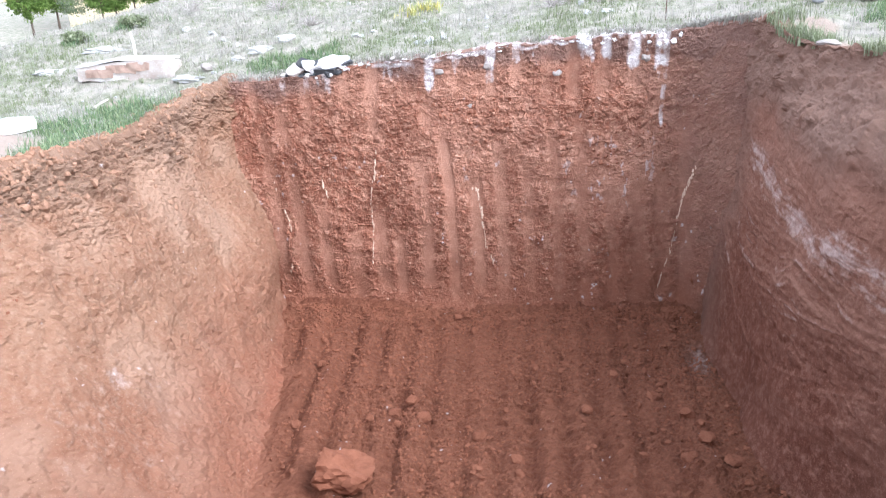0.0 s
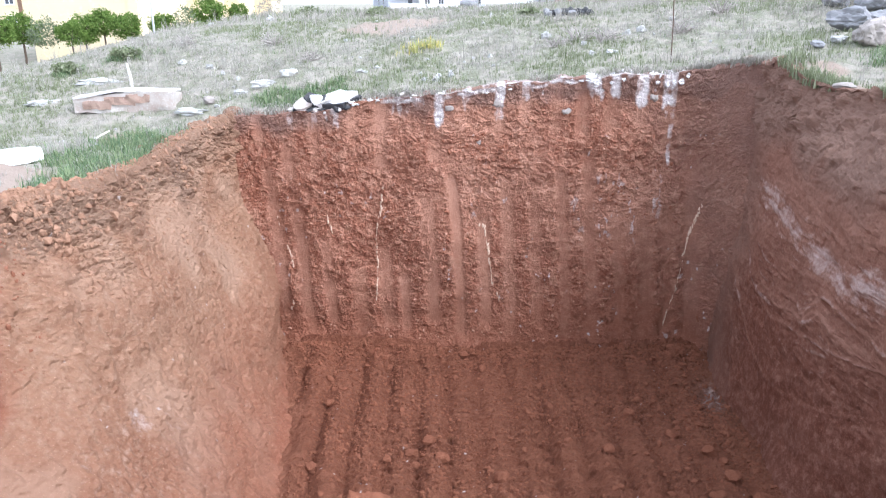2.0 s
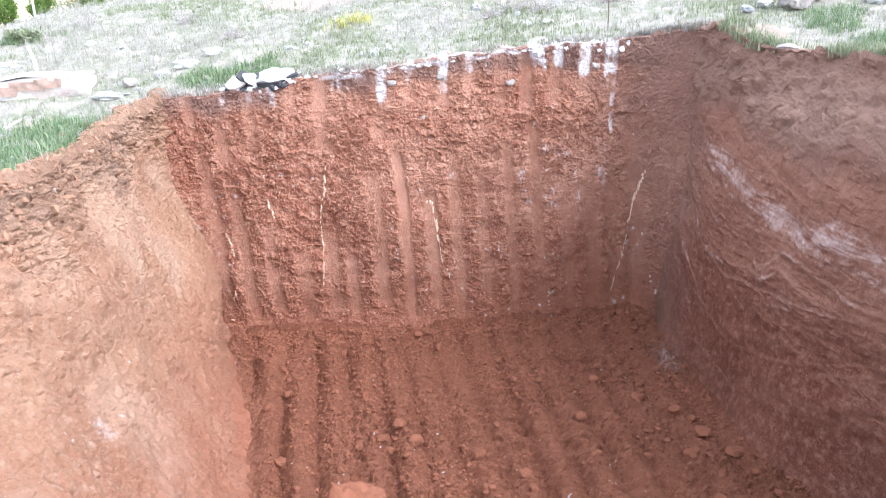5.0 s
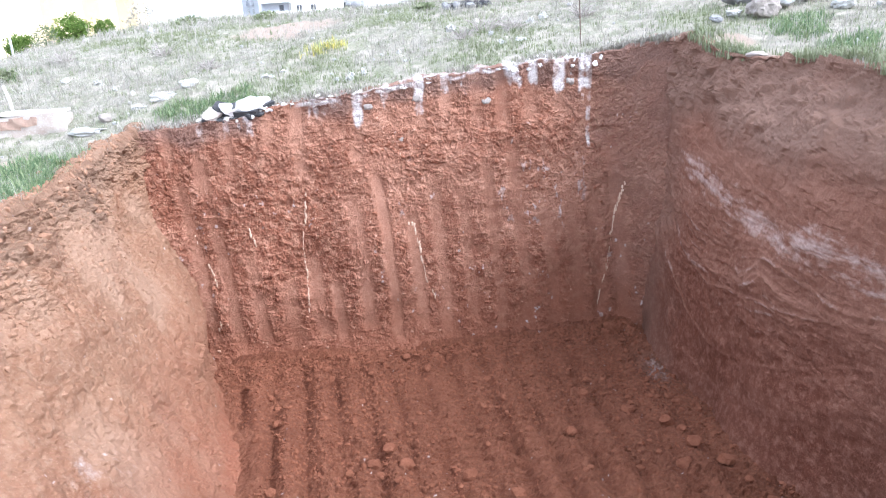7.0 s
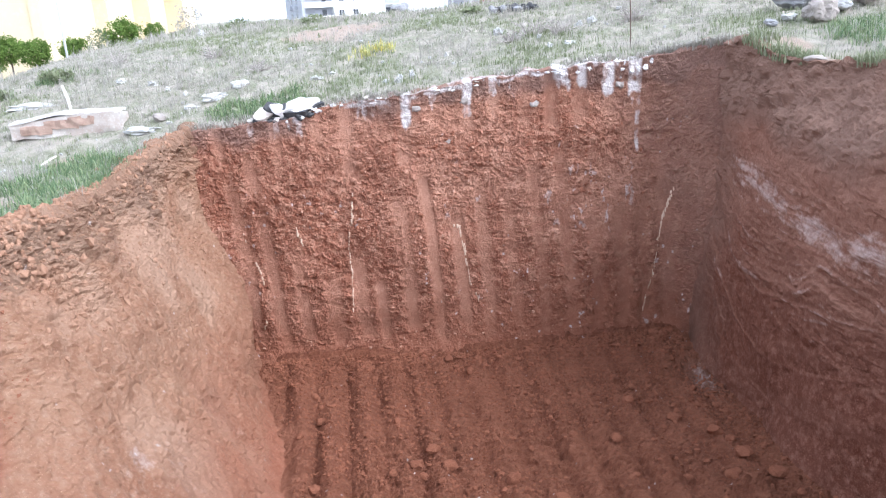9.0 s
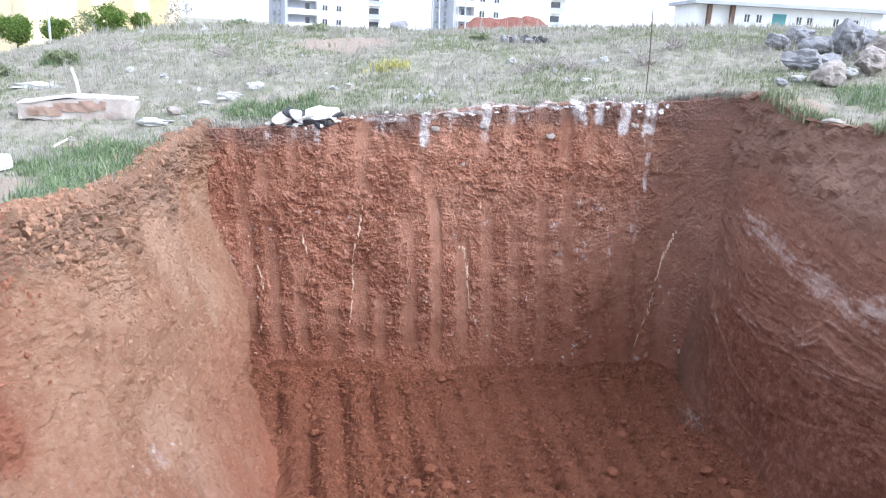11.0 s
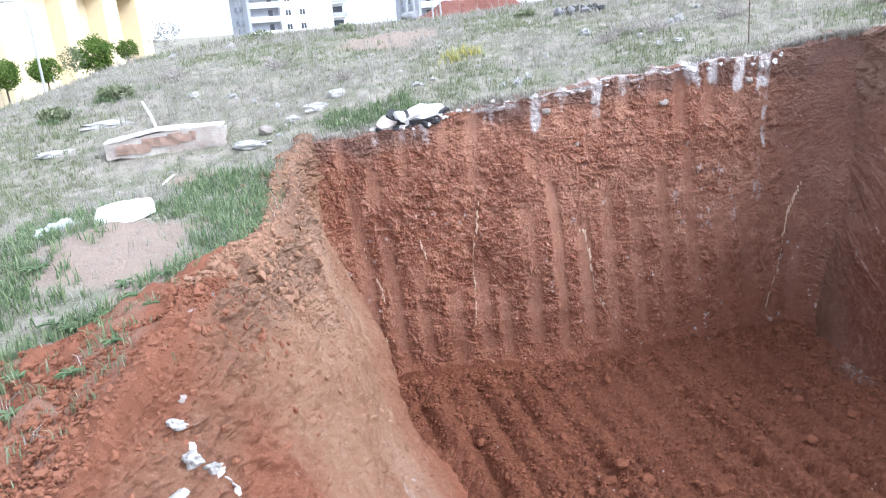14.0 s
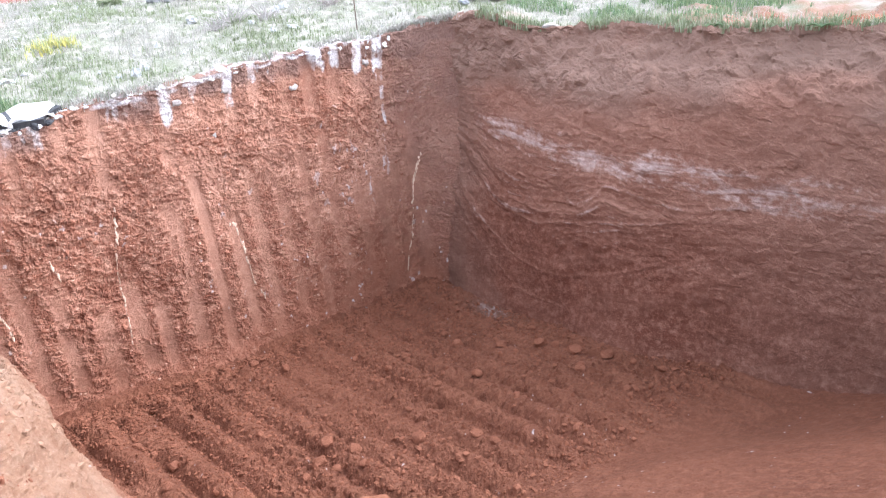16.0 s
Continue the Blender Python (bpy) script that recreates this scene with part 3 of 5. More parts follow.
    # Besides spoil near the lip, this tint paints shade into the lower wall.
    ob = from_arrays("wall_west", p, grid_faces(len(ys), m), SOIL_LEFT, {"spoil": np.maximum(0.97 * near * (1 - 0.6 * step(0.25 * fbm(p, 1.8, 4, 89) + 0.3 - np.abs(deep - 0.3), 0, 0.25)), np.minimum(0.95, 0.5 * step(1.5 - p[:, 2] + 0.5 * fbm(p, 0.9, 4, 88), 0, 1.3) + 0.28 * step(1.4 - p[:, 2] - 0.5 * (p[:, 1] + 2.6), 0, 0.9)) + 0.4 * step(0.28 - p[:, 2] + 0.15 * fbm(p, 2.5, 4, 82), 0, 0.3)), "lime": np.clip(lime, 0, 1), "humus_and_shade": humus_and_shade, "dust": dust})
    return tagged(ob, "smooth sloping pale orange clay pit wall with crumbling lip", "pit wall", kind="structure")


def right_wall():
    ys, n = np.linspace(0.95, -6.9, 470), 270
    v = np.linspace(-0.05, 1.0, n)
    out = np.linspace(0.03, 0.35, 9)
    m = n + len(out)
    lip = right_lip(ys)
    top = ground_plain(lip + 0.08, ys) + 0.01
    V = np.repeat(np.concatenate([v, np.ones(len(out))])[None], len(ys), 0)
    O = np.repeat(np.concatenate([np.zeros(n), out])[None], len(ys), 0)
    Y = np.repeat(ys[:, None], m, 1)
    Z = top[:, None] * V
    face = 2.68 + 0.045 * Z + 0.22 * np.maximum(-2.5 - Y, 0)
    brow = step(Z, top[:, None] - 0.62, top[:, None])
    X = face + np.maximum(lip[:, None] - face, 0) * brow + O
    p = np.stack([X.ravel(), Y.ravel(), Z.ravel()], 1)
    yy, zz = p[:, 1], p[:, 2]
    deep = np.repeat(top, m) - zz
    O = O.ravel()
    # sagging strata: a warped height that the bands follow, bent up into the corner and folded once
    tilt = np.interp(zz, (0.7, 1.5, 2.3), (0.32, 0.18, -0.1))
    corner = step(yy, -0.9, 0.5)
    sag = zz - tilt * (-yy - 1.2) * step(-yy, 0.2, 1.2) - 1.15 * np.exp(np.minimum(yy - 0.35, 0.6) / 0.5) * step(2.7 - zz, 0, 0.7)
    sag = sag - 0.14 * np.exp(-((yy + 2.32) / 0.26) ** 2) * np.exp(-((zz - 1.75) / 0.28) ** 2) + 0.06 * fbm(p, 1.4, 3, 109)
    band_p = np.stack([yy * 0.5, sag * 6.0, 0 * yy], 1)
    band = fbm(band_p + 0.25 * fbm(p, 1.7, 3, 110)[:, None], 1.0, 4, 111, 0.6)
    fine = fbm(np.stack([yy * 0.6, sag * 24.0, 0 * yy], 1) + 0.4 * fbm(p, 2.5, 3, 112)[:, None], 1.0, 3, 113, 0.6)
    bedded = 0.25 + 0.75 * step(yy + 0.5 * fbm(p, 1.2, 2, 103), -3.9, -2.6) * step(2.75 - zz, 0, 0.4)
    wander = 0.03 * fbm(p, 1.6, 3, 108)
    seam = np.zeros(len(p))
    for ly, lz, wide, much in (
        ((-3.2, -2.75, -2.16, -1.93, -1.25, -0.58, -0.28), (1.71, 1.61, 1.53, 1.45, 1.34, 1.43, 1.73), 0.016, 0.8),
        ((-3.7, -3.0, -2.5, -2.25, -2.15, -1.92, -1.59), (1.85, 1.81, 1.92, 1.95, 1.8, 1.64, 1.71), 0.02, 0.75),
        ((-2.74, -2.29, -2.15, -1.34, -0.78), (1.69, 1.79, 1.65, 1.47, 1.57), 0.014, 0.6),
        ((-2.03, -1.06, -0.56, -0.03, 0.29), (0.42, 0.44, 0.71, 1.03, 1.5), 0.018, 0.35),
        ((-1.86, -1.34, -0.77, -0.26, -0.06), (0.83, 0.76, 0.9, 1.23, 1.63), 0.018, 0.5),
        ((-3.6, -3.2, -2.77, -2.18, -1.52), (1.55, 1.37, 1.15, 0.92, 0.74), 0.016, 0.45),
        ((-3.65, -3.05, -2.6), (1.5, 1.2, 0.96), 0.014, 0.4),
    ):
        fine_y = np.linspace(ly[0] - 0.4, ly[-1] + 0.4, 300)
        soft_z = np.convolve(np.pad(np.interp(fine_y, ly, lz), 12, mode="edge"), np.hanning(25) / np.hanning(25).sum(), "valid")
        inside = step(yy, ly[0], ly[0] + 0.3) * step(-yy, -ly[-1], -ly[-1] + 0.2)
        seam = np.maximum(seam, much * inside * np.exp(-((zz - np.interp(yy, fine_y, soft_z) + wander) / wide) ** 2))
    crumb = step(0.75 - deep + 0.2 * fbm(p, 1.6, 3, 114), 0, 0.3)
    lump, who = cells(p, 5.5, 115)
    lump2, _ = cells(p * (1, 0.8, 1.3), 19.0, 117)
    d = 0.05 * fbm(p, 0.8, 3, 118) + crumb * (0.085 * step(lump, 0, 0.7) * who + 0.03 * fbm(p, 4, 4, 100) + 0.012 * step(lump2, 0, 0.5)) + (1 - crumb) * (0.004 * np.maximum(fine, -0.5) * step(zz, 0.9, 1.6) * bedded + 0.01 * band * step(zz, 0.7, 1.3) * bedded + 0.03 * fbm(p * (1, 0.6, 1), 2.2, 3, 120) + 0.01 * fbm(p, 5, 3, 129)) + (0.002 + 0.003 * step(zz, 0.8, 1.4)) * fbm(p, 14, 3, 119)
    d += 0.012 * seam + crumb * 0.018 * facets(p * (1, 0.8, 1.2), 8.0, 107) + (1 - crumb) * (0.4 + 0.6 * step(zz, 0.8, 1.4)) * (0.008 * facets(p * (1, 0.6, 1.2), 11.0, 106) + 0.004 * facets(p, 30.0, 105))
    d += (0.14 + 0.06 * step(-yy, 1.0, 3.5)) * np.exp(-np.maximum(zz - 0.15, 0) / 0.3) * step(-yy, -0.6, 0.6)
    p += grid_normals(p, len(ys), m, (-1, 0, 0.6)) * (d * np.exp(-O / 0.15))[:, None]
    tz = turf_height(p[:, 0], p[:, 1]) + 0.006 + 0.02 * step(lump, 0, 0.5) * who - 0.5 * np.maximum(O - 0.12, 0)
    p[:, 2] = np.where(O > 0, tz, p[:, 2])
    level = np.interp(yy, (-6.0, -4.4, -3.5, -3.0, -2.4, -1.7, -1.07, -0.4, 0.2), (2.0, 2.0, 2.06, 2.13, 2.18, 2.24, 2.31, 2.37, 2.5))
    white = np.exp(-((zz - level + 0.05 * fbm(p, 1.8, 3, 122)) / (0.16 + 0.03 * np.maximum(-yy - 1, 0))) ** 2) * step(-yy, -0.2, 0.6) * step(5.4 + yy, 0, 1.4)
    mottle = step(fbm(p * (1, 0.6, 1.6), 6.0, 5, 123, 0.7), -0.7, 0.7)
    white *= (0.55 + 0.45 * step(fine, -0.4, 0.5)) * (0.45 + 0.55 * mottle)
    thin = step(fine + 0.35 * band, 0.3, 0.8) * step(2.4 - zz, 0, 0.3) * step(zz, 0.9, 1.4) * step(4.4 + yy, 0, 0.7)
    lime = np.clip(np.maximum(white * 0.54, 0.3 * thin * bedded * step(fbm(p, 3, 3, 128), -0.2, 0.7)) + 0.3 * seam * step(fbm(p, 5, 3, 104), -0.6, 0.3), 0, 1)
    # Topsoil below the rim.
    humus_and_shade = np.clip(0.85 * step(0.85 - deep + 0.22 * fbm(p, 1.3, 3, 125) + 0.35 * corner, 0, 0.45) + 0.25 * step(-yy, 3.0, 4.6), 0, 0.95)
    humus_and_shade *= 1 - 0.6 * step(fbm(p, 1.0, 2, 127), 0.2, 0.7)
    # The north corner repeats wall_north's painted shade tone, floor to rim.
    humus_and_shade = np.maximum(humus_and_shade, 0.5 * step(yy + 0.3 * fbm(p, 1.6, 3, 102), -0.7, 0.2))
    # Pale share: bands, seams, and a rise with height from about 0.9 m.
    dust = np.clip(0.2 * step(band, 0.1, 0.8) + 0.5 * step(zz + 0.2 * fbm(p, 1.2, 3, 126), 0.9, 2.1) + 0.4 * seam, 0, 1)
    ob = from_arrays("wall_east", p, grid_faces(len(ys), m)[:, ::-1], SOIL_RIGHT, {"lime": lime, "humus_and_shade": humus_and_shade, "dust": dust})
    return tagged(ob, "clay pit wall coloured darker for its shaded side, with sagging pale strata and dark topsoil", "pit wall", kind="structure")


def floor_plain(x, y):
    x, y = np.asarray(x, float), np.asarray(y, float)
    z = 0.055 * np.maximum(x, 0) + 0.05 * np.maximum(-y - 0.6, 0) + 0.13 * np.exp(-np.maximum(0.6 - y, 0) / 0.12)
    start = -3.4 - 0.5 * np.maximum(x - 0.4, 0) + 0.06 * np.sin(2 * x)
    rise = 0.42 * softplus(start - y, 0.08) + 2.5 * softplus(-6.45 - y, 0.05)
    return np.minimum(z + rise, 2.4 + 0.03 * x + 0.0 * y)


def floor_height(p):
    """Worked floor: furrows of the bucket's teeth, clods, and the earth ramp on the south side."""
    x, y = p[:, 0], p[:, 1]
    q = np.stack([x, y, 0 * x], 1)
    z = floor_plain(x, y)
    work = step(y + 0.4 * np.maximum(x - 0.4, 0), -3.7, -2.9) * step(0.5 - y, 0, 0.25)
    near_wall = np.exp(-((y - 0.35) / 0.25) ** 2)
    lean = 0.03 * fbm(q, 0.7, 2, 130) + (0.125 - 0.14 * step(x, -1.2, 2.2)) * (y + 0.2) + 0.012 * fbm(q, 3, 2, 131)
    phase = (x + lean + 1.74) / 0.34
    furrow = 0.5 - 0.5 * np.cos(2 * np.pi * phase)
    strong = 0.35 + 0.65 * step(fbm(np.stack([np.floor(phase) * 3.1, y * 0.5, 0 * x], 1), 1.0, 2, 132), -0.5, 0.5)
    strong *= (1 - 0.35 * step(x, 0.2, 1.4)) * step(x + 2.62 - 0.28 * (0.6 - y), 0.02, 0.4)
    chunk, chip = facets(q, 11.0, 134), facets(q, 28.0, 128)
    lump, who = cells(q, 9.0, 133)
    lump2, w2 = cells(q, 24.0, 135)
    crumbs = 0.45 + 0.55 * step(fbm(q, 1.3, 3, 137), -0.3, 0.5)
    z = z + work * (0.11 * furrow**0.55 * strong) + 0.03 * fbm(q, 1.0, 3, 136)
    z = z + near_wall * 0.05 * fbm(q, 5, 4, 139, 0.65) + (0.2 + 0.8 * np.maximum(work, near_wall)) * crumbs * (0.03 * step(lump, 0.05, 0.35) * step(who, 0.6, 1) + 0.02 * step(lump2, 0, 0.5) * w2 + 0.022 * chunk + 0.01 * chip) + 0.008 * fbm(q, 16, 3, 138)
    return z, furrow * work


def pit_floor():
    gx, gy = np.meshgrid(np.linspace(-3.6, 3.7, 480), np.linspace(0.85, -6.9, 520), indexing="ij")
    p = np.stack([gx.ravel(), gy.ravel(), 0 * gx.ravel()], 1)
    z, furrow = floor_height(p)
    p[:, 2] = z
    side = p[:, 0] + 2.62 - 0.28 * (0.6 - p[:, 1]) + 0.15 * fbm(p, 2.5, 3, 141)
    dust = np.clip(0.25 * furrow + 0.15 * step(-p[:, 1], 3.3, 4.2) + 0.7 * step(-side, -0.35, 0.05), 0, 1)
    lime = 0.55 * step(fbm(p, 19, 2, 140), 1.08, 1.25)
    grey = np.exp(-(((p[:, 0] - 2.45) / 0.15) ** 2 + ((p[:, 1] + 0.7) / 0.4) ** 2))
    ob = from_arrays("floor", p, grid_faces(*gx.shape)[:, ::-1], SOIL_FLOOR, {"lime": np.maximum(lime, 0.25 * grey), "humus_and_shade": 0.5 * grey, "dust": dust})
    return tagged(ob, "loose red clay pit floor with furrows and clods", "pit floor", kind="structure")


def south_wall():
    """The rough bank at the pit's south side."""
    xs, zs = np.linspace(-4.3, 4.9, 220), np.linspace(0, 1, 60)
    gx, gv = np.meshgrid(xs, zs, indexing="ij")
    top = turf_height(xs, np.full(len(xs), -6.8)) + 0.015
    p = np.stack([gx.ravel(), np.full(gx.size, -6.66), (0.6 + (top[:, None] - 0.6) * gv).ravel()], 1)
    p[:, 1] += (0.05 * fbm(p, 1.5, 4, 142) + 0.02 * np.abs(fbm(p, 8, 3, 143))) * (1 - gv.ravel() ** 8) - 0.12 * gv.ravel() ** 12
    ob = from_arrays("wall_south", p, grid_faces(*gx.shape)[:, ::-1], SOIL_RIGHT, {"humus_and_shade": 0.7 * step(gv.ravel(), 0.75, 0.95)})
    return tagged(ob, "rough red clay bank at the near side of the pit", "pit wall", kind="structure")


WALL_N = far_wall()
WALL_W = left_wall()
WALL_E = right_wall()
FLOOR = pit_floor()
south_wall()


# ---- helpers for things on the turf and on the cut walls ----
def on_turf(x, y):
    return float(turf_height(np.array([x]), np.array([y]))[0])


from mathutils.bvhtree import BVHTree


def tree_of(ob):
    me = ob.data
    v = np.empty(len(me.vertices) * 3, np.float32)
    me.vertices.foreach_get("co", v)
    f = np.empty(len(me.loops), np.int32)
    me.loops.foreach_get("vertex_index", f)
    return BVHTree.FromPolygons([tuple(q) for q in v.reshape(-1, 3).tolist()], f.reshape(-1, 4).tolist())


NORTH_FACE, FLOOR_FACE, WEST_FACE = tree_of(WALL_N), tree_of(FLOOR), tree_of(WALL_W)


def on_floor(x, y):
    hit = FLOOR_FACE.ray_cast(Vector((x, y, 5)), Vector((0, 0, -1)))[0]
    return hit.z if hit else 0.0


def stone_mesh(name, size, seed, mat, facets=7, detail=3, rough=0.06, square=0.0):
    """A broken stone: a ball cut by random planes, then worn."""
    rnd = random.Random(seed)
    bm = bmesh.new()
    bmesh.ops.create_icosphere(bm, subdivisions=detail, radius=1)
    planes = [(Vector((rnd.gauss(0, 1), rnd.gauss(0, 1), rnd.gauss(0, 0.8))).normalized(), rnd.uniform(0.55, 0.85)) for _ in range(facets)]
    planes += [(Vector((rnd.gauss(0, 1), rnd.gauss(0, 1), rnd.gauss(0, 1))).normalized(), rnd.uniform(0.65, 0.9)) for _ in range(6)]
    off = Vector((rnd.uniform(0, 90), rnd.uniform(0, 90), rnd.uniform(0, 90)))
    for v in bm.verts:
        c = v.co.copy()
        if square:
            m = max(abs(c.x), abs(c.y), abs(c.z))
            c = c.lerp(c / m * 0.8, square)
        for nrm, d in planes:
            s = c.dot(nrm) - d
            if s > 0:
                c -= nrm * s * 0.92
        c += v.co * (noise.noise(c * 2.3 + off) * rough * 2 + noise.noise(c * 6 + off) * rough)
        v.co = Vector((c.x * size[0], c.y * size[1], c.z * size[2])) * 0.5 / 0.8
    low = min(v.co.z for v in bm.verts)
    for v in bm.verts:
        v.co.z -= low
    me = bpy.data.meshes.new(name)
    for f in bm.faces:
        f.smooth = False
    bm.to_mesh(me)
    bm.free()
    me.materials.append(mat)
    return me


def stone(name, x, y, size, seed, mat, label, group="", sink=0.15, rz=0.0, tilt=0.0, z=None, square=0.0, category="stone", rough=0.06, detail=3):
    ob = new(name, stone_mesh(name, size, seed, mat, square=square, rough=rough, detail=detail))
    base = on_turf(x, y) if z is None else z
    ob.matrix_basis = pose(x, y, base - sink * size[2], tilt, tilt * 0.6, rz)
    return tagged(ob, label, category, group)


# ---- boulders and rubble on the turf ----
PALE = "pale limestone rubble lying in dry grass"
for k, (x, y, w, d, h) in enumerate(((-4.95, 8.6, 0.34, 0.3, 0.24), (-4.7, 7.3, 0.22, 0.2, 0.1), (-4.64, 3.13, 0.26, 0.2, 0.12), (-3.76, 2.43, 0.16, 0.13, 0.1), (-4.07, 2.78, 0.28, 0.2, 0.1), (-1.69, 1.96, 0.3, 0.24, 0.11), (-1.5, 2.05, 0.16, 0.12, 0.07), (-0.6, 1.17, 0.26, 0.2, 0.16), (-0.46, 1.3, 0.14, 0.12, 0.13), (-0.78, 1.2, 0.12, 0.1, 0.07), (0.74, 3.1, 0.26, 0.2, 0.17), (1.5, 1.66, 0.36, 0.22, 0.09), (1.25, 1.72, 0.2, 0.15, 0.08), (1.81, 2.71, 0.22, 0.18, 0.14), (2.06, 2.95, 0.24, 0.18, 0.16), (-5.9, 7.6, 0.26, 0.2, 0.1), (0.05, 1.5, 0.1, 0.09, 0.06), (-2.4, 4.4, 0.14, 0.12, 0.07), (-3.1, 5.2, 0.15, 0.12, 0.08), (1.2, 2.2, 0.14, 0.11, 0.08), (2.6, 3.6, 0.2, 0.15, 0.1), (-0.2, 4.9, 0.14, 0.1, 0.07))):
    stone("rubble_stone", x, y, (w * 0.5, d * 0.5, h * 0.75), 20 + k, LIMESTONE, PALE, "pale stones in the grass", 0.5, 37 * k, 10, rough=0.24)
for k, (x, y, w, d, h, a) in enumerate(((-2.93, 1.7, 0.36, 0.12, 0.1, 30), (-2.7, 2.02, 0.34, 0.09, 0.12, 50), (-3.2, 1.55, 0.2, 0.09, 0.06, 10))):
    stone("plaster_lump", x, y, (w * 0.75, d * 0.9, h), 60 + k, LIMESTONE, "broken white plaster lump at the grass edge", "plaster lumps", 0.45, a, rough=0.25)
stone("flat_stone", -3.62, 0.98, (0.44, 0.18, 0.1), 71, LIMESTONE, "flat whitish stone by the pit's corner", "", 0.48, -6, rough=0.16)
stone("small_boulder", -3.5, 1.22, (0.14, 0.12, 0.1), 72, ROCK_TAN, "small rounded tan stone behind a flat stone", "", 0.15)
stone("limestone_slab", -5.55, 2.45, (0.6, 0.2, 0.1), 73, LIMESTONE, "long whitish slab half buried in grass", "half buried slabs", 0.55, 5, rough=0.2)
stone("limestone_slab", -5.95, 1.65, (0.45, 0.2, 0.09), 74, LIMESTONE, "long whitish slab half buried in grass", "half buried slabs", 0.55, 20, rough=0.2)
for k, (x, y, w, d, h, m) in enumerate(((4.16, 0.86, 0.46, 0.4, 0.4, ROCK_TAN), (4.92, 1.3, 0.75, 0.45, 0.4, ROCK_TAN), (5.66, 2.1, 0.8, 0.6, 0.45, ROCK_TAN), (4.3, 1.72, 0.62, 0.5, 0.36, ROCK_GREY), (4.72, 1.9, 0.5, 0.45, 0.3, ROCK_GREY), (5.45, 2.65, 0.7, 0.55, 0.55, ROCK_GREY), (5.0, 2.7, 0.55, 0.45, 0.35, ROCK_GREY), (5.26, 3.69, 0.5, 0.45, 0.36, ROCK_GREY), (4.7, 3.3, 0.6, 0.4, 0.3, ROCK_GREY), (5.95, 3.3, 0.6, 0.5, 0.4, ROCK_GREY), (6.3, 2.5, 0.6, 0.5, 0.45, ROCK_GREY), (5.1, 0.75, 0.4, 0.3, 0.2, LIMESTONE), (4.55, 1.1, 0.36, 0.22, 0.14, LIMESTONE), (3.9, 1.05, 0.24, 0.2, 0.12, LIMESTONE), (3.62, 0.9, 0.2, 0.16, 0.12, ROCK_GREY), (5.6, 0.55, 0.4, 0.35, 0.26, LIMESTONE), (6.2, 1.6, 0.5, 0.4, 0.3, ROCK_TAN))):
    what = "tan weathered boulder in a heap of field stones" if m is ROCK_TAN else "angular grey basalt boulder in a heap" if m is ROCK_GREY else "pale limestone lump beside a boulder heap"
    stone("boulder", x, y, (w * 0.74, d * 0.74, h * 0.72), 90 + k, m, what, "boulder heap", 0.12, 53 * k, 6 * (k % 3), category="boulder", rough=0.09, detail=4)
stone("flat_stone", 3.08, -1.2, (0.2, 0.12, 0.06), 130, ROCK_TAN, "flat tan stone on the pit's lip", "", 0.1, -25)
# dark rubble heap further up the slope
for k in range(24):
    a = random.Random(200 + k)
    stone("asphalt_lump", 1.2 + a.uniform(-0.36, 0.36), 4.85 + a.uniform(-0.2, 0.2), (a.uniform(0.08, 0.17), 0.12, a.uniform(0.07, 0.13)), 210 + k, ASPHALT if k % 3 else ROCK_GREY, "dark broken asphalt lump in a small heap", "dark rubble heap", 0.05, 40 * k)
stone("dark_boulder", -0.9, 14.5, (0.5, 0.4, 0.32), 230, ROCK_GREY, "dark boulder on the brow of the slope", "", 0.1, 0, category="boulder")

# ---- the broken kerb beam ----
BROWN_DIRT = plain("brown_dirt", (0.36, 0.255, 0.205), (0.27, 0.175, 0.135), 9)


def kerb_beam():
    root = empty("concrete_beam", -4.6, 1.33, on_turf(-4.6, 1.2) - 0.03, 3)
    bm = boxed(-0.64, -0.14, 0.0, 0.64, 0.16, 0.27)
    bmesh.ops.subdivide_edges(bm, edges=bm.edges[:], cuts=9, use_grid_fill=True)
    for v in bm.verts:
        u = noise.noise_vector(v.co * 7) * 0.018 + noise.noise_vector(v.co * 2.5) * 0.035
        v.co += u
        v.co.z *= 1 - 0.6 * max(0, -v.co.x - 0.1)
    part("beam_core", bm, CONCRETE, root)
    bm = boxed(-0.66, -0.15, 0.27, 0.62, 0.17, 0.295)
    bmesh.ops.subdivide_edges(bm, edges=bm.edges[:], cuts=8, use_grid_fill=True)
    for v in bm.verts:
        v.co += noise.noise_vector(v.co * 9) * 0.014
        v.co.z -= 0.16 * max(0, -v.co.x - 0.1)
    part("plaster_skin", bm, LIME, root, "whitewashed top skin, chipped")
    # Three overlapping pieces form one irregular brown dirt patch on the front.
    for k, (x, z, w) in enumerate(((-0.36, 0.04, 0.36), (-0.06, 0.09, 0.38), (0.18, 0.12, 0.3))):
        bm = boxed(x - w / 2, -0.152, z + 0.02, x + w / 2, -0.12, z + 0.12)
        bmesh.ops.subdivide_edges(bm, edges=bm.edges[:], cuts=5, use_grid_fill=True)
        for v in bm.verts:
            v.co += noise.noise_vector(v.co * 12) * 0.022
        part("dirt_patch", bm, BROWN_DIRT, root, "piece of an irregular brown dirt patch")
    return tagged(root, "broken whitewashed concrete beam with a brown dirt patch on turf", "concrete beam")


kerb_beam()


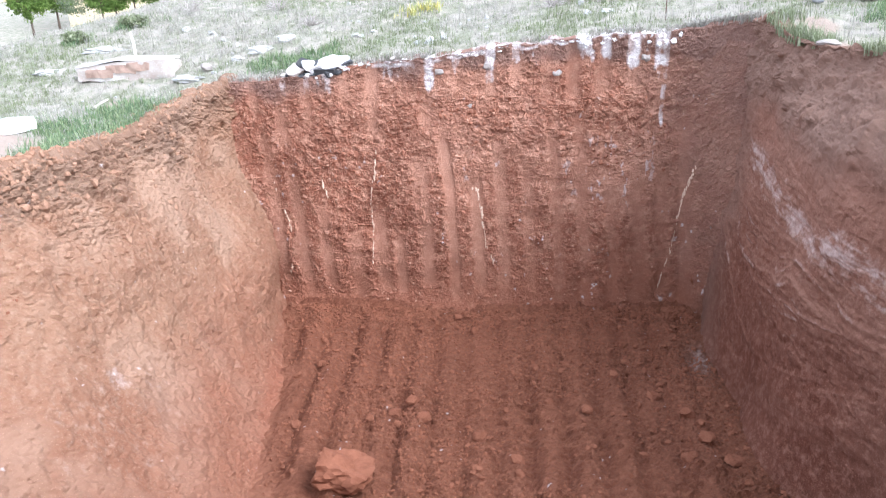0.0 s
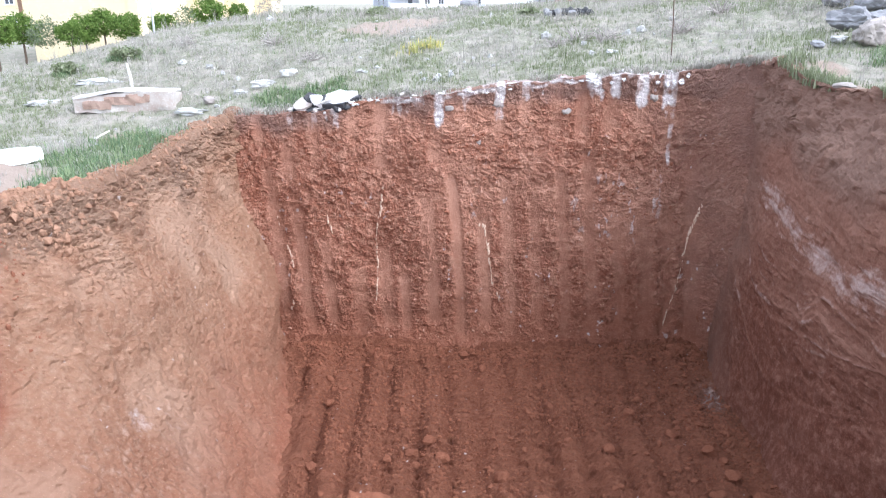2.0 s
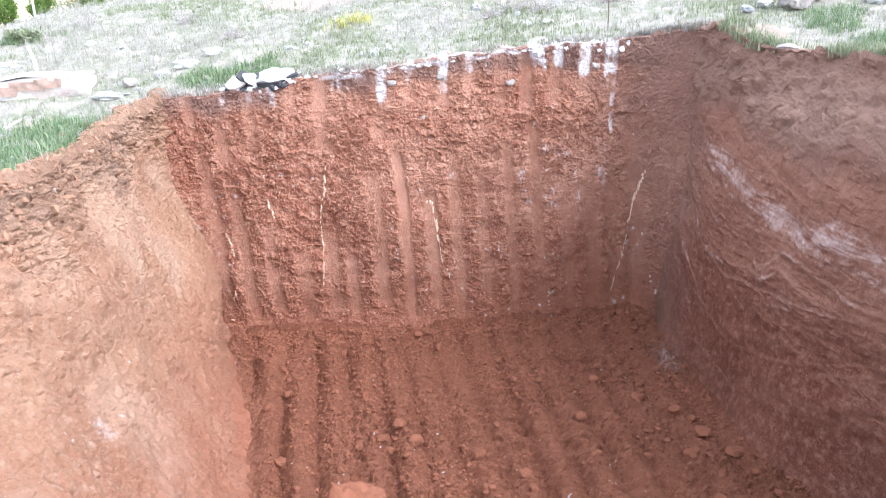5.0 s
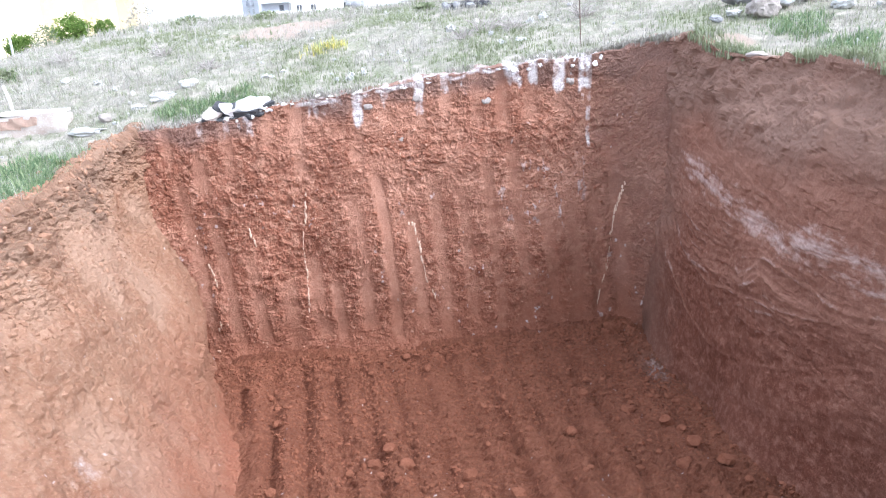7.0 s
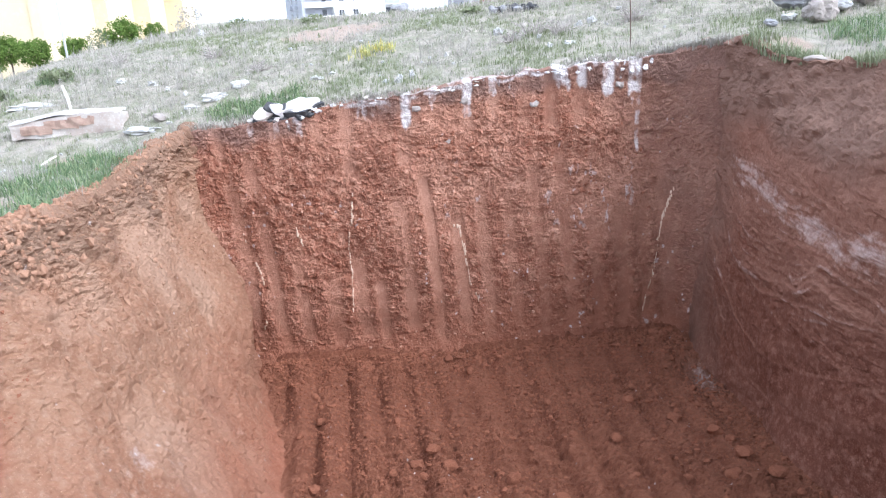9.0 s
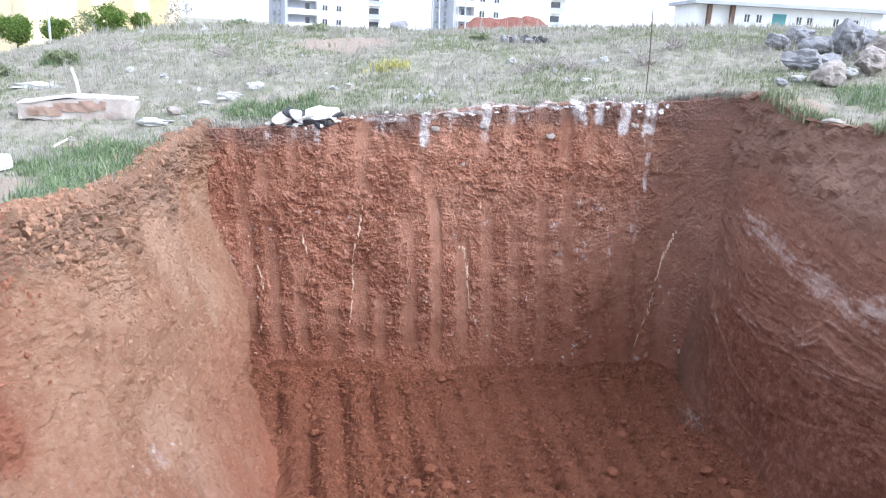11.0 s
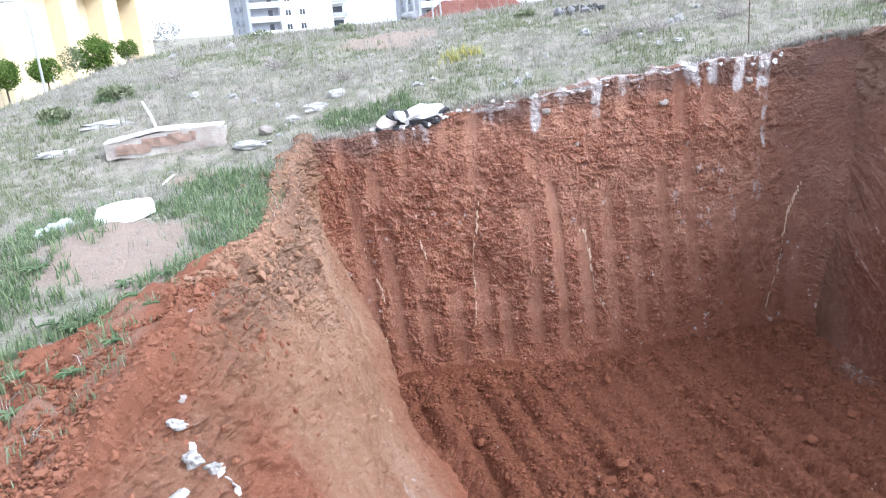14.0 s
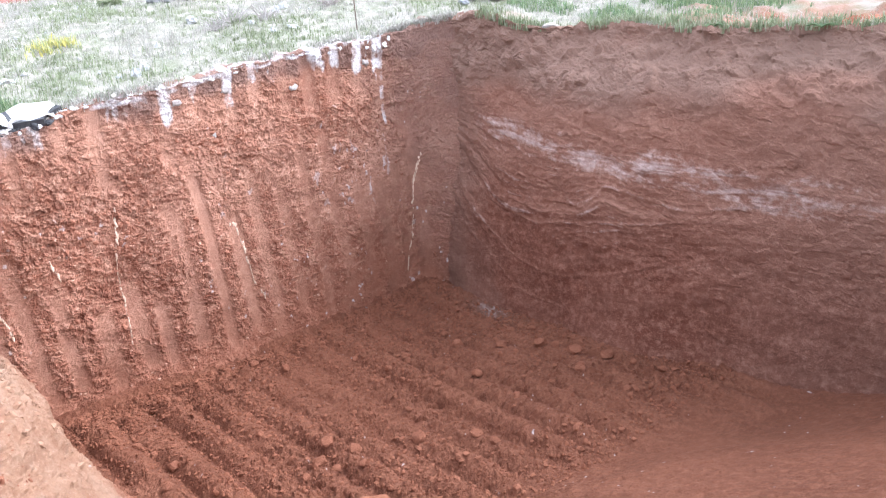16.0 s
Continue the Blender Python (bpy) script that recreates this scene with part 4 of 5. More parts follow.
def limestone_block():
    bm = boxed(-0.25, -0.24, 0, 0.25, 0.24, 0.2)
    bmesh.ops.subdivide_edges(bm, edges=bm.edges[:], cuts=10, use_grid_fill=True)
    for v in bm.verts:
        t = v.co.z / 0.2
        v.co.x *= 1 - 0.14 * t * t
        v.co.y = v.co.y * (1 - 0.18 * t * t) + 0.05 * t
        v.co.z *= 1 - 0.25 * max(0, v.co.y) - 0.06 * v.co.x**2 * 8
        v.co += noise.noise_vector(v.co * 10) * 0.008 + noise.noise_vector(v.co * 3) * 0.014
    ob = part("limestone_block", bm, BLOCK_WHITE)
    ob.matrix_basis = pose(-4.28, -1.5, on_turf(-4.28, -1.5) + 0.01, 0, -4, -18) @ Matrix.Scale(0.66, 4)
    return tagged(ob, "squared bright white limestone block standing on trodden grass", "stone block")


limestone_block()


def stick(name, a, b, r, mat, label, category):
    mid = Vector(a).lerp(Vector(b), 0.5) + Vector((0.01, 0.0, 0.01))
    ob = part(name, tube(bmesh.new(), (a, mid, b), (r, r * 0.95, r * 0.8), 7), mat)
    return tagged(ob, label, category)


z0 = on_turf(-4.92, 2.1)
stick("wooden_stake", (-4.9, 2.05, z0 - 0.02), (-5.1, 2.35, z0 + 0.3), 0.022, WOOD, "bleached wooden stake leaning behind the beam", "stake")
z0 = on_turf(-4.35, 0.15)
stick("wooden_stake", (-4.42, 0.1, z0 + 0.02), (-4.33, 0.27, z0 + 0.09), 0.013, WOOD, "short bleached stick lying by the beam", "stake")
z0 = on_turf(2.1, 1.15)
stick("steel_rod", (2.11, 1.15, z0 - 0.1), (2.06, 1.12, z0 + 0.98), 0.007, RUST, "thin dark steel rod stuck upright in turf", "rod")


def plastic_film():
    bm = bmesh.new()
    bmesh.ops.create_grid(bm, x_segments=14, y_segments=14, size=0.15)
    for v in bm.verts:
        v.co.z = 0.05 + 0.09 * noise.noise(v.co * 9) + 0.05 * noise.noise(v.co * 22)
        v.co += noise.noise_vector(v.co * 7) * 0.04
    ob = part("plastic_sheet", bm, PLASTIC)
    ob.modifiers.new("thick", "SOLIDIFY").thickness = 0.002
    ob.matrix_basis = pose(-4.86, -1.36, on_turf(-4.86, -1.36) + 0.0, 0, 0, 20)
    return tagged(ob, "crumpled clear plastic film caught in grass", "plastic sheet")


plastic_film()

# ---- broken slab of old paving on the north lip ----
def paving_slab():
    z = on_turf(-1.78, 0.8)
    root = empty("paving_slab", -1.78, 0.76, z + 0.0, 2)
    # The black layers stand in for the shade beneath the white plates.
    for name, mat, rx, ry, thick, at, label, seed in (("screed", LIME, 0.24, 0.16, 0.022, pose(0.03, 0.02, 0.1, 20, -7, 0), "cracked white screed sheet", 3), ("screed", LIME, 0.12, 0.1, 0.03, pose(-0.2, -0.06, 0.06, 34, 16, 40), "cracked white screed sheet", 5), ("shade_layer", ASPHALT, 0.29, 0.16, 0.06, pose(-0.02, 0.0, 0.045, 20, -5, 0), "black layer standing in for shade under the screed", 8), ("shade_layer", ASPHALT, 0.12, 0.1, 0.05, pose(-0.27, 0.02, 0.06, 38, 20, 0), "black layer standing in for shade under the screed", 9), ("screed", LIME, 0.11, 0.07, 0.018, pose(0.2, -0.07, 0.05, 28, 14, 70), "cracked white screed sheet", 11), ("screed", CONCRETE, 0.13, 0.08, 0.02, pose(-0.36, -0.05, 0.04, 40, -18, 15), "grey broken screed piece", 12), ("screed", LIME, 0.09, 0.06, 0.02, pose(0.3, 0.0, 0.04, 15, 22, 120), "cracked white screed sheet", 13), ("screed", LIME, 0.1, 0.07, 0.016, pose(-0.08, -0.1, 0.03, 55, 8, 200), "cracked white screed sheet", 14), ("shade_layer", ASPHALT, 0.1, 0.07, 0.03, pose(0.12, -0.09, 0.02, 30, -12, 30), "black layer standing in for shade under the screed", 15)):
        w, bm = random.Random(seed), bmesh.new()
        ring = [(rx * math.cos(t) * k, ry * math.sin(t) * k) for t, k in ((2 * math.pi * (i + w.uniform(-0.3, 0.3)) / 11, w.uniform(0.8, 1.2)) for i in range(11))]
        face = bm.faces.new([bm.verts.new((x, y, 0)) for x, y in ring])
        up = bmesh.ops.extrude_face_region(bm, geom=[face])["geom"]
        bmesh.ops.translate(bm, vec=(0, 0, thick), verts=[v for v in up if isinstance(v, bmesh.types.BMVert)])
        bmesh.ops.recalc_face_normals(bm, faces=bm.faces[:])
        for v in bm.verts:
            v.co += noise.noise_vector(v.co * 14) * 0.01
        part(name, bm, mat, root, label).matrix_basis = at
    return tagged(root, "broken white paving slab with black shade layers, overhanging the pit's lip", "paving slab")


paving_slab()
for k in range(84):
    a = random.Random(320 + k)
    x = a.triangular(-2.35, -1.42, -1.95)
    y = 0.64 + a.uniform(-0.02, 0.14)
    s = a.uniform(0.025, 0.085)
    stone("paving_chip", x, y, (s * 1.3, s, s * 0.7), 330 + k, (CONCRETE, ASPHALT, LIME, ASPHALT)[k % 4], ("grey", "black", "white", "black")[k % 4] + " paving chip on the crumbling lip", "paving chips", 0.2, 61 * k, 15, category="rubble", rough=0.12)
for k in range(90):
    a = random.Random(400 + k)
    x = a.choice((a.uniform(1.12, 1.6), a.uniform(1.6, 2.3), a.uniform(1.75, 2.2)))
    s = a.uniform(0.02, 0.065)
    y = float(far_lip(np.array([x]))[0]) + a.uniform(-0.08, 0.1)
    stone("lime_lump", x, y, (s * 1.2, s, s * 0.9), 410 + k, LIME, "lump of dumped white lime on the pit's rim", "lime lumps", 0.5, 47 * k, 12, z=on_turf(x, y + 0.06) - a.uniform(0, 0.1), category="rubble", rough=0.26)
for k in range(70):
    a = random.Random(900 + k)
    x, s = a.uniform(-1.38, 1.15), a.uniform(0.018, 0.05)
    y = float(far_lip(np.array([x]))[0]) + a.uniform(-0.06, 0.05)
    stone("screed_chip", x, y, (s * 1.7, s, s * 0.6), 910 + k, LIME if k % 4 else CONCRETE, "chip of pale screed in the rim's thin white layer", "screed chips", 0.2, 47 * k, 10, z=on_turf(x, y + 0.08) - a.uniform(0, 0.045), category="rubble", rough=0.14)
for k, (x, z, s) in enumerate(((0.9, 2.95, 0.08), (-0.1, 2.6, 0.06), (1.85, 3.1, 0.1), (-0.45, 2.98, 0.09), (0.1, 3.03, 0.08))):
    hit = NORTH_FACE.ray_cast(Vector((x, -1, z)), Vector((0, 1, 0)))[0]
    stone("embedded_stone", x, hit.y + 0.02, (s * 1.2, s, s), 480 + k, ROCK_TAN, "pale stone stuck in the clay face", "stones in the face", 0.0, 0, z=z)

# ---- pale veins in the north face ----
def vein(path, width, seed):
    rnd = random.Random(seed)
    bm = bmesh.new()
    for (x0, z0), (x1, z1) in zip(path, path[1:]):
        n = max(2, int(math.hypot(x1 - x0, z1 - z0) / 0.022))
        for i in range(n):
            if rnd.random() < 0.42 + 0.3 * math.sin(i * 0.7 + seed):
                continue
            x, z = x0 + (x1 - x0) * i / n + rnd.gauss(0, width * 0.18), z0 + (z1 - z0) * i / n
            hit = NORTH_FACE.ray_cast(Vector((x, -1, z)), Vector((0, 1, 0)))[0]
            if not hit:
                continue
            vs = bmesh.ops.create_icosphere(bm, subdivisions=1, radius=1)["verts"]
            s = (width * rnd.uniform(0.15, 0.5), 0.01, rnd.uniform(0.018, 0.045))
            for v in vs:
                v.co = Vector((v.co.x * s[0] * rnd.uniform(0.7, 1.2), v.co.y * s[1], v.co.z * s[2] * rnd.uniform(0.8, 1.2))) + Vector((x, hit.y, z))
    return part("calcite_vein", bm, VEIN, WALL_N, "thin cream calcite vein")


VEIN = plain("cream_calcite", (0.7, 0.57, 0.44), (0.52, 0.34, 0.24), 30, 0.9, 0.2)
vein(((-1.23, 2.1), (-1.28, 1.71)), 0.032, 1)
vein(((-1.3, 1.7), (-1.34, 1.43), (-1.33, 1.1), (-1.35, 0.62)), 0.02, 2)
vein(((-0.1, 1.63), (-0.02, 1.6), (0.03, 1.34), (0.06, 1.1)), 0.034, 3)
vein(((0.06, 1.1), (0.08, 0.9), (0.18, 0.66)), 0.014, 4)
vein(((2.47, 1.95), (2.37, 1.58), (2.33, 1.3)), 0.034, 5)
vein(((2.33, 1.25), (2.28, 0.9), (2.17, 0.4)), 0.016, 6)
vein(((-2.55, 1.78), (-2.53, 1.55)), 0.022, 7)
vein(((-2.46, 1.35), (-2.4, 1.2), (-2.37, 0.98)), 0.024, 8)
vein(((-1.93, 1.74), (-1.87, 1.5)), 0.03, 9)
vein(((-2.4, 0.6), (-2.45, 0.45)), 0.03, 10)

# ---- clods in the pit ----
LUMPS = [stone_mesh("soil_clod", (1, 0.85, 0.7), 500 + k, CLAY_LUMP, 5, 2, 0.11) for k in range(7)]
rnd = random.Random(11)


def clod(x, y, z, s, label, group):
    ob = new("soil_clod", LUMPS[rnd.randrange(7)])
    ob.matrix_basis = pose(x, y, z - 0.12 * s, rnd.uniform(-15, 15), rnd.uniform(-15, 15), rnd.uniform(0, 360)) @ Matrix.Diagonal((s, s, s * rnd.uniform(0.7, 1), 1))
    return tagged(ob, label, "clod", group)


big = new("clay_boulder", stone_mesh("clay_boulder", (0.46, 0.4, 0.3), 520, CLAY_LUMP, 6, 4, 0.12))
big.matrix_basis = pose(-0.83, -3.06, on_floor(-0.83, -3.06) - 0.05, 0, 0, 25)
tagged(big, "large cracked red clay boulder on the pit floor", "clay boulder")
for x, y, s in ((0.0, 0.0, 0.1), (2.27, 0.48, 0.12), (1.0, -0.98, 0.08), (-0.25, 0.3, 0.11), (0.12, 0.36, 0.1), (-0.45, -1.75, 0.12), (-0.6, -1.9, 0.14), (-0.32, -2.0, 0.13), (0.25, -2.2, 0.16), (1.2, -1.9, 0.12), (1.5, -1.2, 0.1), (1.85, -1.55, 0.13), (2.1, -1.9, 0.14), (2.2, -2.3, 0.15), (2.35, -2.6, 0.14), (2.0, -2.55, 0.1), (-1.6, -1.0, 0.12), (-1.75, -0.4, 0.1), (-1.5, -2.2, 0.12), (0.6, -2.6, 0.12)):
    clod(x, y, on_floor(x, y), s, "hard red clay clod on the pit floor", "clods on the pit floor")
for _ in range(130):
    x, y = rnd.uniform(-2.1, 2.6), rnd.uniform(-3.3, 0.3)
    if x > -2.5 + 0.28 * (0.6 - y) + 0.1:
        clod(x, y, on_floor(x, y), rnd.choice((0.035, 0.04, 0.045, 0.055, 0.065, 0.085)), "crumbly red clay clod on the pit floor", "clods on the pit floor")


def crumbs(name, places, sizes, mat, label, seed):
    """Small jittered lumps, joined."""
    g = np.random.default_rng(seed)
    bm = bmesh.new()
    bmesh.ops.create_icosphere(bm, subdivisions=1, radius=0.5)
    base = np.array([v.co[:] for v in bm.verts])
    faces = np.array([[v.index for v in f.verts] for f in bm.faces])
    bm.free()
    keep = len(base)
    n = len(places)
    v = base[None] * (1 + 0.24 * g.standard_normal((n, keep, 1))) * (sizes[:, None, None] * g.uniform(0.6, 1.3, (n, 1, 3))) + places[:, None]
    f = faces[None] + (np.arange(n) * keep)[:, None, None]
    ob = from_arrays(name, v.reshape(-1, 3), f.reshape(-1, 3), mat, smooth=False)
    return tagged(ob, label, "loose earth", kind="stuff")


g = np.random.default_rng(5)
pts = np.stack([g.uniform(-2.6, 2.75, 22000), g.uniform(-3.7, 0.5, 22000), np.zeros(22000)], 1)
pts = pts[(pts[:, 0] > -2.5 + 0.28 * (0.6 - pts[:, 1])) & (fbm(pts, 1.1, 3, 150) + g.uniform(-0.6, 0.6, 22000) > -0.05)]
pts[:, 2] = floor_height(pts)[0] + 0.004
crumbs("clay_crumbs", pts, g.choice([0.009, 0.014, 0.021, 0.032, 0.05], len(pts), p=[0.3, 0.3, 0.22, 0.13, 0.05]), CLAY_LUMP, "red clay crumbs strewn over the pit floor", 6)
# foot of the north wall
pts = np.stack([g.uniform(-2.5, 2.6, 4200), 0.52 - np.abs(g.normal(0, 0.2, 4200)), np.zeros(4200)], 1)
for row in pts:
    hit = NORTH_FACE.ray_cast(Vector((row[0], row[1], 0.6)), Vector((0, 0, -1)))[0]
    row[2] = max(on_floor(row[0], row[1]), hit.z if hit else -1) + 0.004
crumbs("fallen_crumbs", pts, g.choice([0.012, 0.02, 0.032, 0.055], len(pts), p=[0.4, 0.32, 0.2, 0.08]), CLAY_LUMP, "fallen clay crumbs along the wall's foot", 7)
# crumbs clinging to the torn parts of the north face
verts = np.empty(len(WALL_N.data.vertices) * 3, np.float32)
WALL_N.data.vertices.foreach_get("co", verts)
verts = verts.reshape(-1, 3).astype(float)
cut = np.empty(len(verts), np.float32)
WALL_N.data.attributes["smooth_cut"].data.foreach_get("value", cut)
pick = g.integers(0, len(verts), 26000)
pts = verts[pick[cut[pick] < 0.3]]
pts = pts[(pts[:, 2] > 0.15) & (pts[:, 2] < 2.75 + 0.1 * pts[:, 0]) & (pts[:, 0] < 1.9 + 0.3 * g.standard_normal(len(pts))) & (pts[:, 1] < 0.66) & (fbm(pts, 3.0, 3, 151) + g.uniform(-0.5, 0.5, len(pts)) > 0.05)]
pts[:, 1] += 0.002
small = g.choice([0.009, 0.014, 0.022, 0.034, 0.05], len(pts), p=[0.32, 0.3, 0.22, 0.12, 0.04])
half = g.random(len(pts)) < 0.65
crumbs("face_crumbs", pts[half], small[half], FACE_CRUMB, "red clay crumbs clinging to the cut face", 41)
crumbs("face_crumbs", pts[~half], 0.7 * small[~half], PALE_CRUMB, "pale dry crumbs clinging to the cut face", 42)
# crumbling west lip
y = np.concatenate([g.uniform(-6.2, 0.4, 5200), g.uniform(-6.2, -2.8, 7000)])
x = left_lip(y) + g.normal(-0.05, 0.2, len(y)) - 0.5 * g.random(len(y)) * step(-y, 3.2, 4.5)
zs = []
for a, b in zip(x.tolist(), y.tolist()):
    hit = WEST_FACE.ray_cast(Vector((a, b, 6)), Vector((0, 0, -1)))[0]
    zs.append(max(hit.z if hit else -9, on_turf(a, b) if a < float(left_lip(b)) else -9))
pts = np.stack([x, y, np.array(zs)], 1)
pts = pts[pts[:, 2] > 0.5]
far = pts[pts[:, 1] > -3.6]
crumbs("lip_crumbs", far, g.choice([0.01, 0.016, 0.024, 0.036, 0.06], len(far), p=[0.35, 0.3, 0.2, 0.12, 0.03]), PALE_LUMP, "crumbled pale earth along the west lip", 8)
far = pts[pts[:, 1] <= -3.6]
crumbs("lip_crumbs", far, g.choice([0.006, 0.01, 0.016, 0.026, 0.04], len(far), p=[0.35, 0.3, 0.2, 0.12, 0.03]), RED_CRUMB, "crumbled red earth along the west lip", 10)
for k, (x, y, z, s, m, what) in enumerate(((-3.15, -4.19, 2.56, 0.05, PALE_LUMP, "dusty tan stone in red spoil"), (-3.12, -4.11, 2.52, 0.04, LIMESTONE, "pale chip stuck in red spoil"), (-3.22, -4.51, 2.41, 0.045, LIME, "white lime flake on the crumbling lip"), (-3.17, -4.5, 2.28, 0.04, LIME, "white lime flake on the crumbling lip"), (-3.15, -4.48, 2.22, 0.05, LIME, "white lime flake on the crumbling lip"), (-3.07, -4.43, 2.12, 0.04, LIME, "white lime flake on the crumbling lip"), (-3.24, -4.42, 2.58, 0.035, ROCK_TAN, "tan stone on the crumbling lip"), (-3.08, -3.5, 2.7, 0.05, PALE_LUMP, "dusty tan stone in red spoil"), (-3.2, -3.75, 2.7, 0.04, ROCK_GREY, "dark stone in red spoil"))):
    hit = WEST_FACE.find_nearest(Vector((x, y, z)))
    ob = new("loose_stone", stone_mesh("loose_stone", (s * 2.0, s, s * 0.35), 560 + k, m, rough=0.11))
    turn = hit[1].to_track_quat("Z", "Y") if hit[1].x > 0 or hit[1].z > 0 else (-hit[1]).to_track_quat("Z", "Y")
    ob.matrix_basis = Matrix.Translation(hit[0]) @ turn.to_matrix().to_4x4() @ pose(0, 0, -0.15 * s, 0, 0, 75 + 40 * k)
    tagged(ob, what, "stone", "stones on the west lip")

for k, (x, y, z, w, h) in enumerate(((-3.25, -4.5, 2.51, 0.09, 0.05), (-3.16, -4.62, 2.41, 0.13, 0.06), (-3.1, -4.57, 2.33, 0.07, 0.05), (-3.2, -4.78, 2.34, 0.12, 0.05))):
    hit = WEST_FACE.find_nearest(Vector((x, y, z)))[0]
    ob = new("lime_lump", stone_mesh("lime_lump", (w, w * 0.6, h), 590 + k, LIMESTONE, rough=0.2))
    ob.matrix_basis = Matrix.Translation(hit) @ pose(0, 0, -0.3 * h, 0, 20, 50 + 60 * k)
    tagged(ob, "whitish lime lump lying on the red spoil", "rubble", "lime lumps")

# loose spoil on the turf beside the west lip
n = 11000
pts = np.stack([g.uniform(-5.2, -2.9, n), g.uniform(-6.2, -2.6, n), np.zeros(n)], 1)
pts = pts[(pts[:, 0] < left_lip(pts[:, 1]) - 0.02) & (red_spoil(pts[:, 0], pts[:, 1]) > g.uniform(0.15, 0.9, n))]
pts[:, 2] = turf_height(pts[:, 0], pts[:, 1]) + 0.012
crumbs("spoil_crumbs", pts, g.choice([0.006, 0.01, 0.015, 0.024, 0.042], len(pts), p=[0.35, 0.3, 0.2, 0.12, 0.03]), RED_CRUMB, "loose red spoil crumbs beside the west lip", 9)


# ---- grass ----
def blades(name, roots, height, width, lean, per, mat, label, seed, flat=0.0):
    """Tufts of bent, tapering blades."""
    g = np.random.default_rng(seed)
    n = len(roots) * per
    base = np.repeat(roots, per, 0) + np.concatenate([g.normal(0, 0.02, (n, 2)), np.zeros((n, 1))], 1)
    h = np.repeat(height, per) * g.uniform(0.5, 1.25, n)
    a = g.uniform(0, 2 * np.pi, n)
    d = np.stack([np.cos(a), np.sin(a), 0 * a], 1)
    s = np.stack([-np.sin(a), np.cos(a), 0 * a], 1) * (width * g.uniform(0.7, 1.3, n))[:, None] / 2
    t = g.uniform(0.1, 1.0, n) * lean
    up = np.array((0, 0, 1.0))
    mid = base + d * (h * t * 0.35)[:, None] + up * (h * 0.55 * (1 - flat * 0.5))[:, None]
    tip = base + d * (h * (t + flat))[:, None] + up * (h * np.sqrt(np.maximum(1 - 0.6 * t**2, 0.1)) * (1 - flat))[:, None]
    low = base - up * 0.02
    v = np.stack([low - s, low + s, mid - s * 0.8, mid + s * 0.8, tip], 1).reshape(-1, 3)
    f = np.array([(0, 1, 3), (0, 3, 2), (2, 3, 4)])[None] + (np.arange(n) * 5)[:, None, None]
    ob = from_arrays(name, v, f.reshape(-1, 3), mat, smooth=False)
    return tagged(ob, label, "grass", kind="stuff")


def sow(n, x0, x1, y0, y1, seed, keep):
    g = np.random.default_rng(seed)
    x, y = g.uniform(x0, x1, n), g.uniform(y0, y1, n)
    ok = ~in_pit(x, y, 0.03) & (g.random(n) < keep(x, y))
    x, y = x[ok], y[ok]
    return np.stack([x, y, turf_height(x, y)], 1)


def open_turf(x, y):
    return (1 - 0.9 * bare_soil(x, y)) * (1 - 0.93 * red_spoil(x, y))


def green_patch(x, y):
    return step(fbm(flat3(x, y), 0.8, 3, 160) + 0.25 * np.exp(-((y - 1.0) / 0.8) ** 2), -0.35, 0.6)


def wedge(x, y):
    """The part of the slope that comes into view."""
    return (x > -5.0 - 0.75 * np.maximum(y + 3, 0)) & (x < 4.5 + 0.75 * np.maximum(y + 3, 0))


r = sow(90000, -12, 10, -6, 9, 1, lambda x, y: open_turf(x, y) * (0.08 + 0.8 * green_patch(x, y) ** 1.5) * wedge(x, y) * np.clip(1.2 - y / 12, 0.3, 1))
blades("green_grass", r, np.random.default_rng(2).uniform(0.03, 0.08, len(r)), 0.007, 0.9, 5, GRASS_GREEN, "short green grass growing over the slope", 3)
r = sow(90000, -13, 10, -5, 11, 4, lambda x, y: open_turf(x, y) * (0.75 - 0.65 * green_patch(x, y)) * wedge(x, y) * np.clip(1.2 - y / 14, 0.3, 1))
blades("dry_grass", r, np.random.default_rng(5).uniform(0.03, 0.1, len(r)), 0.006, 1.0, 4, GRASS_DRY, "bleached dry grass and straw on the slope", 6, 0.3)
r = sow(9000, -16, 14, 8, 24, 7, lambda x, y: (0.7 + 0 * x) * (x > -5 - 0.75 * y) * (x < 4.5 + 0.75 * y))
blades("brow_grass", r, np.random.default_rng(8).uniform(0.06, 0.16, len(r)), 0.018, 0.7, 6, GRASS_DRY, "tall bleached grass along the brow", 9)
r = sow(5000, -16, 14, 8, 24, 17, lambda x, y: (0.6 + 0 * x) * (x > -5 - 0.75 * y) * (x < 4.5 + 0.75 * y))
blades("brow_weeds", r, np.random.default_rng(18).uniform(0.06, 0.15, len(r)), 0.018, 0.7, 6, GRASS_GREEN, "green weeds along the brow", 19)
r = sow(500, -14, 10, 1.5, 12, 10, lambda x, y: 0.5 + 0 * x)
blades("dry_stalks", r, np.random.default_rng(11).uniform(0.2, 0.42, len(r)), 0.008, 0.5, 5, GRASS_DRY, "dead pale weed stalks on the slope", 12)


# loose taller tufts, in drifts
def drift(x, y):
    return step(fbm(flat3(x, y), 0.9, 3, 163), 0.0, 0.7)


r = sow(14000, -13, 10, -5, 12, 30, lambda x, y: 0.8 * open_turf(x, y) * drift(x, y) * wedge(x, y) * step(np.hypot(x * 0, y - 0.7), 0.2, 1.0))
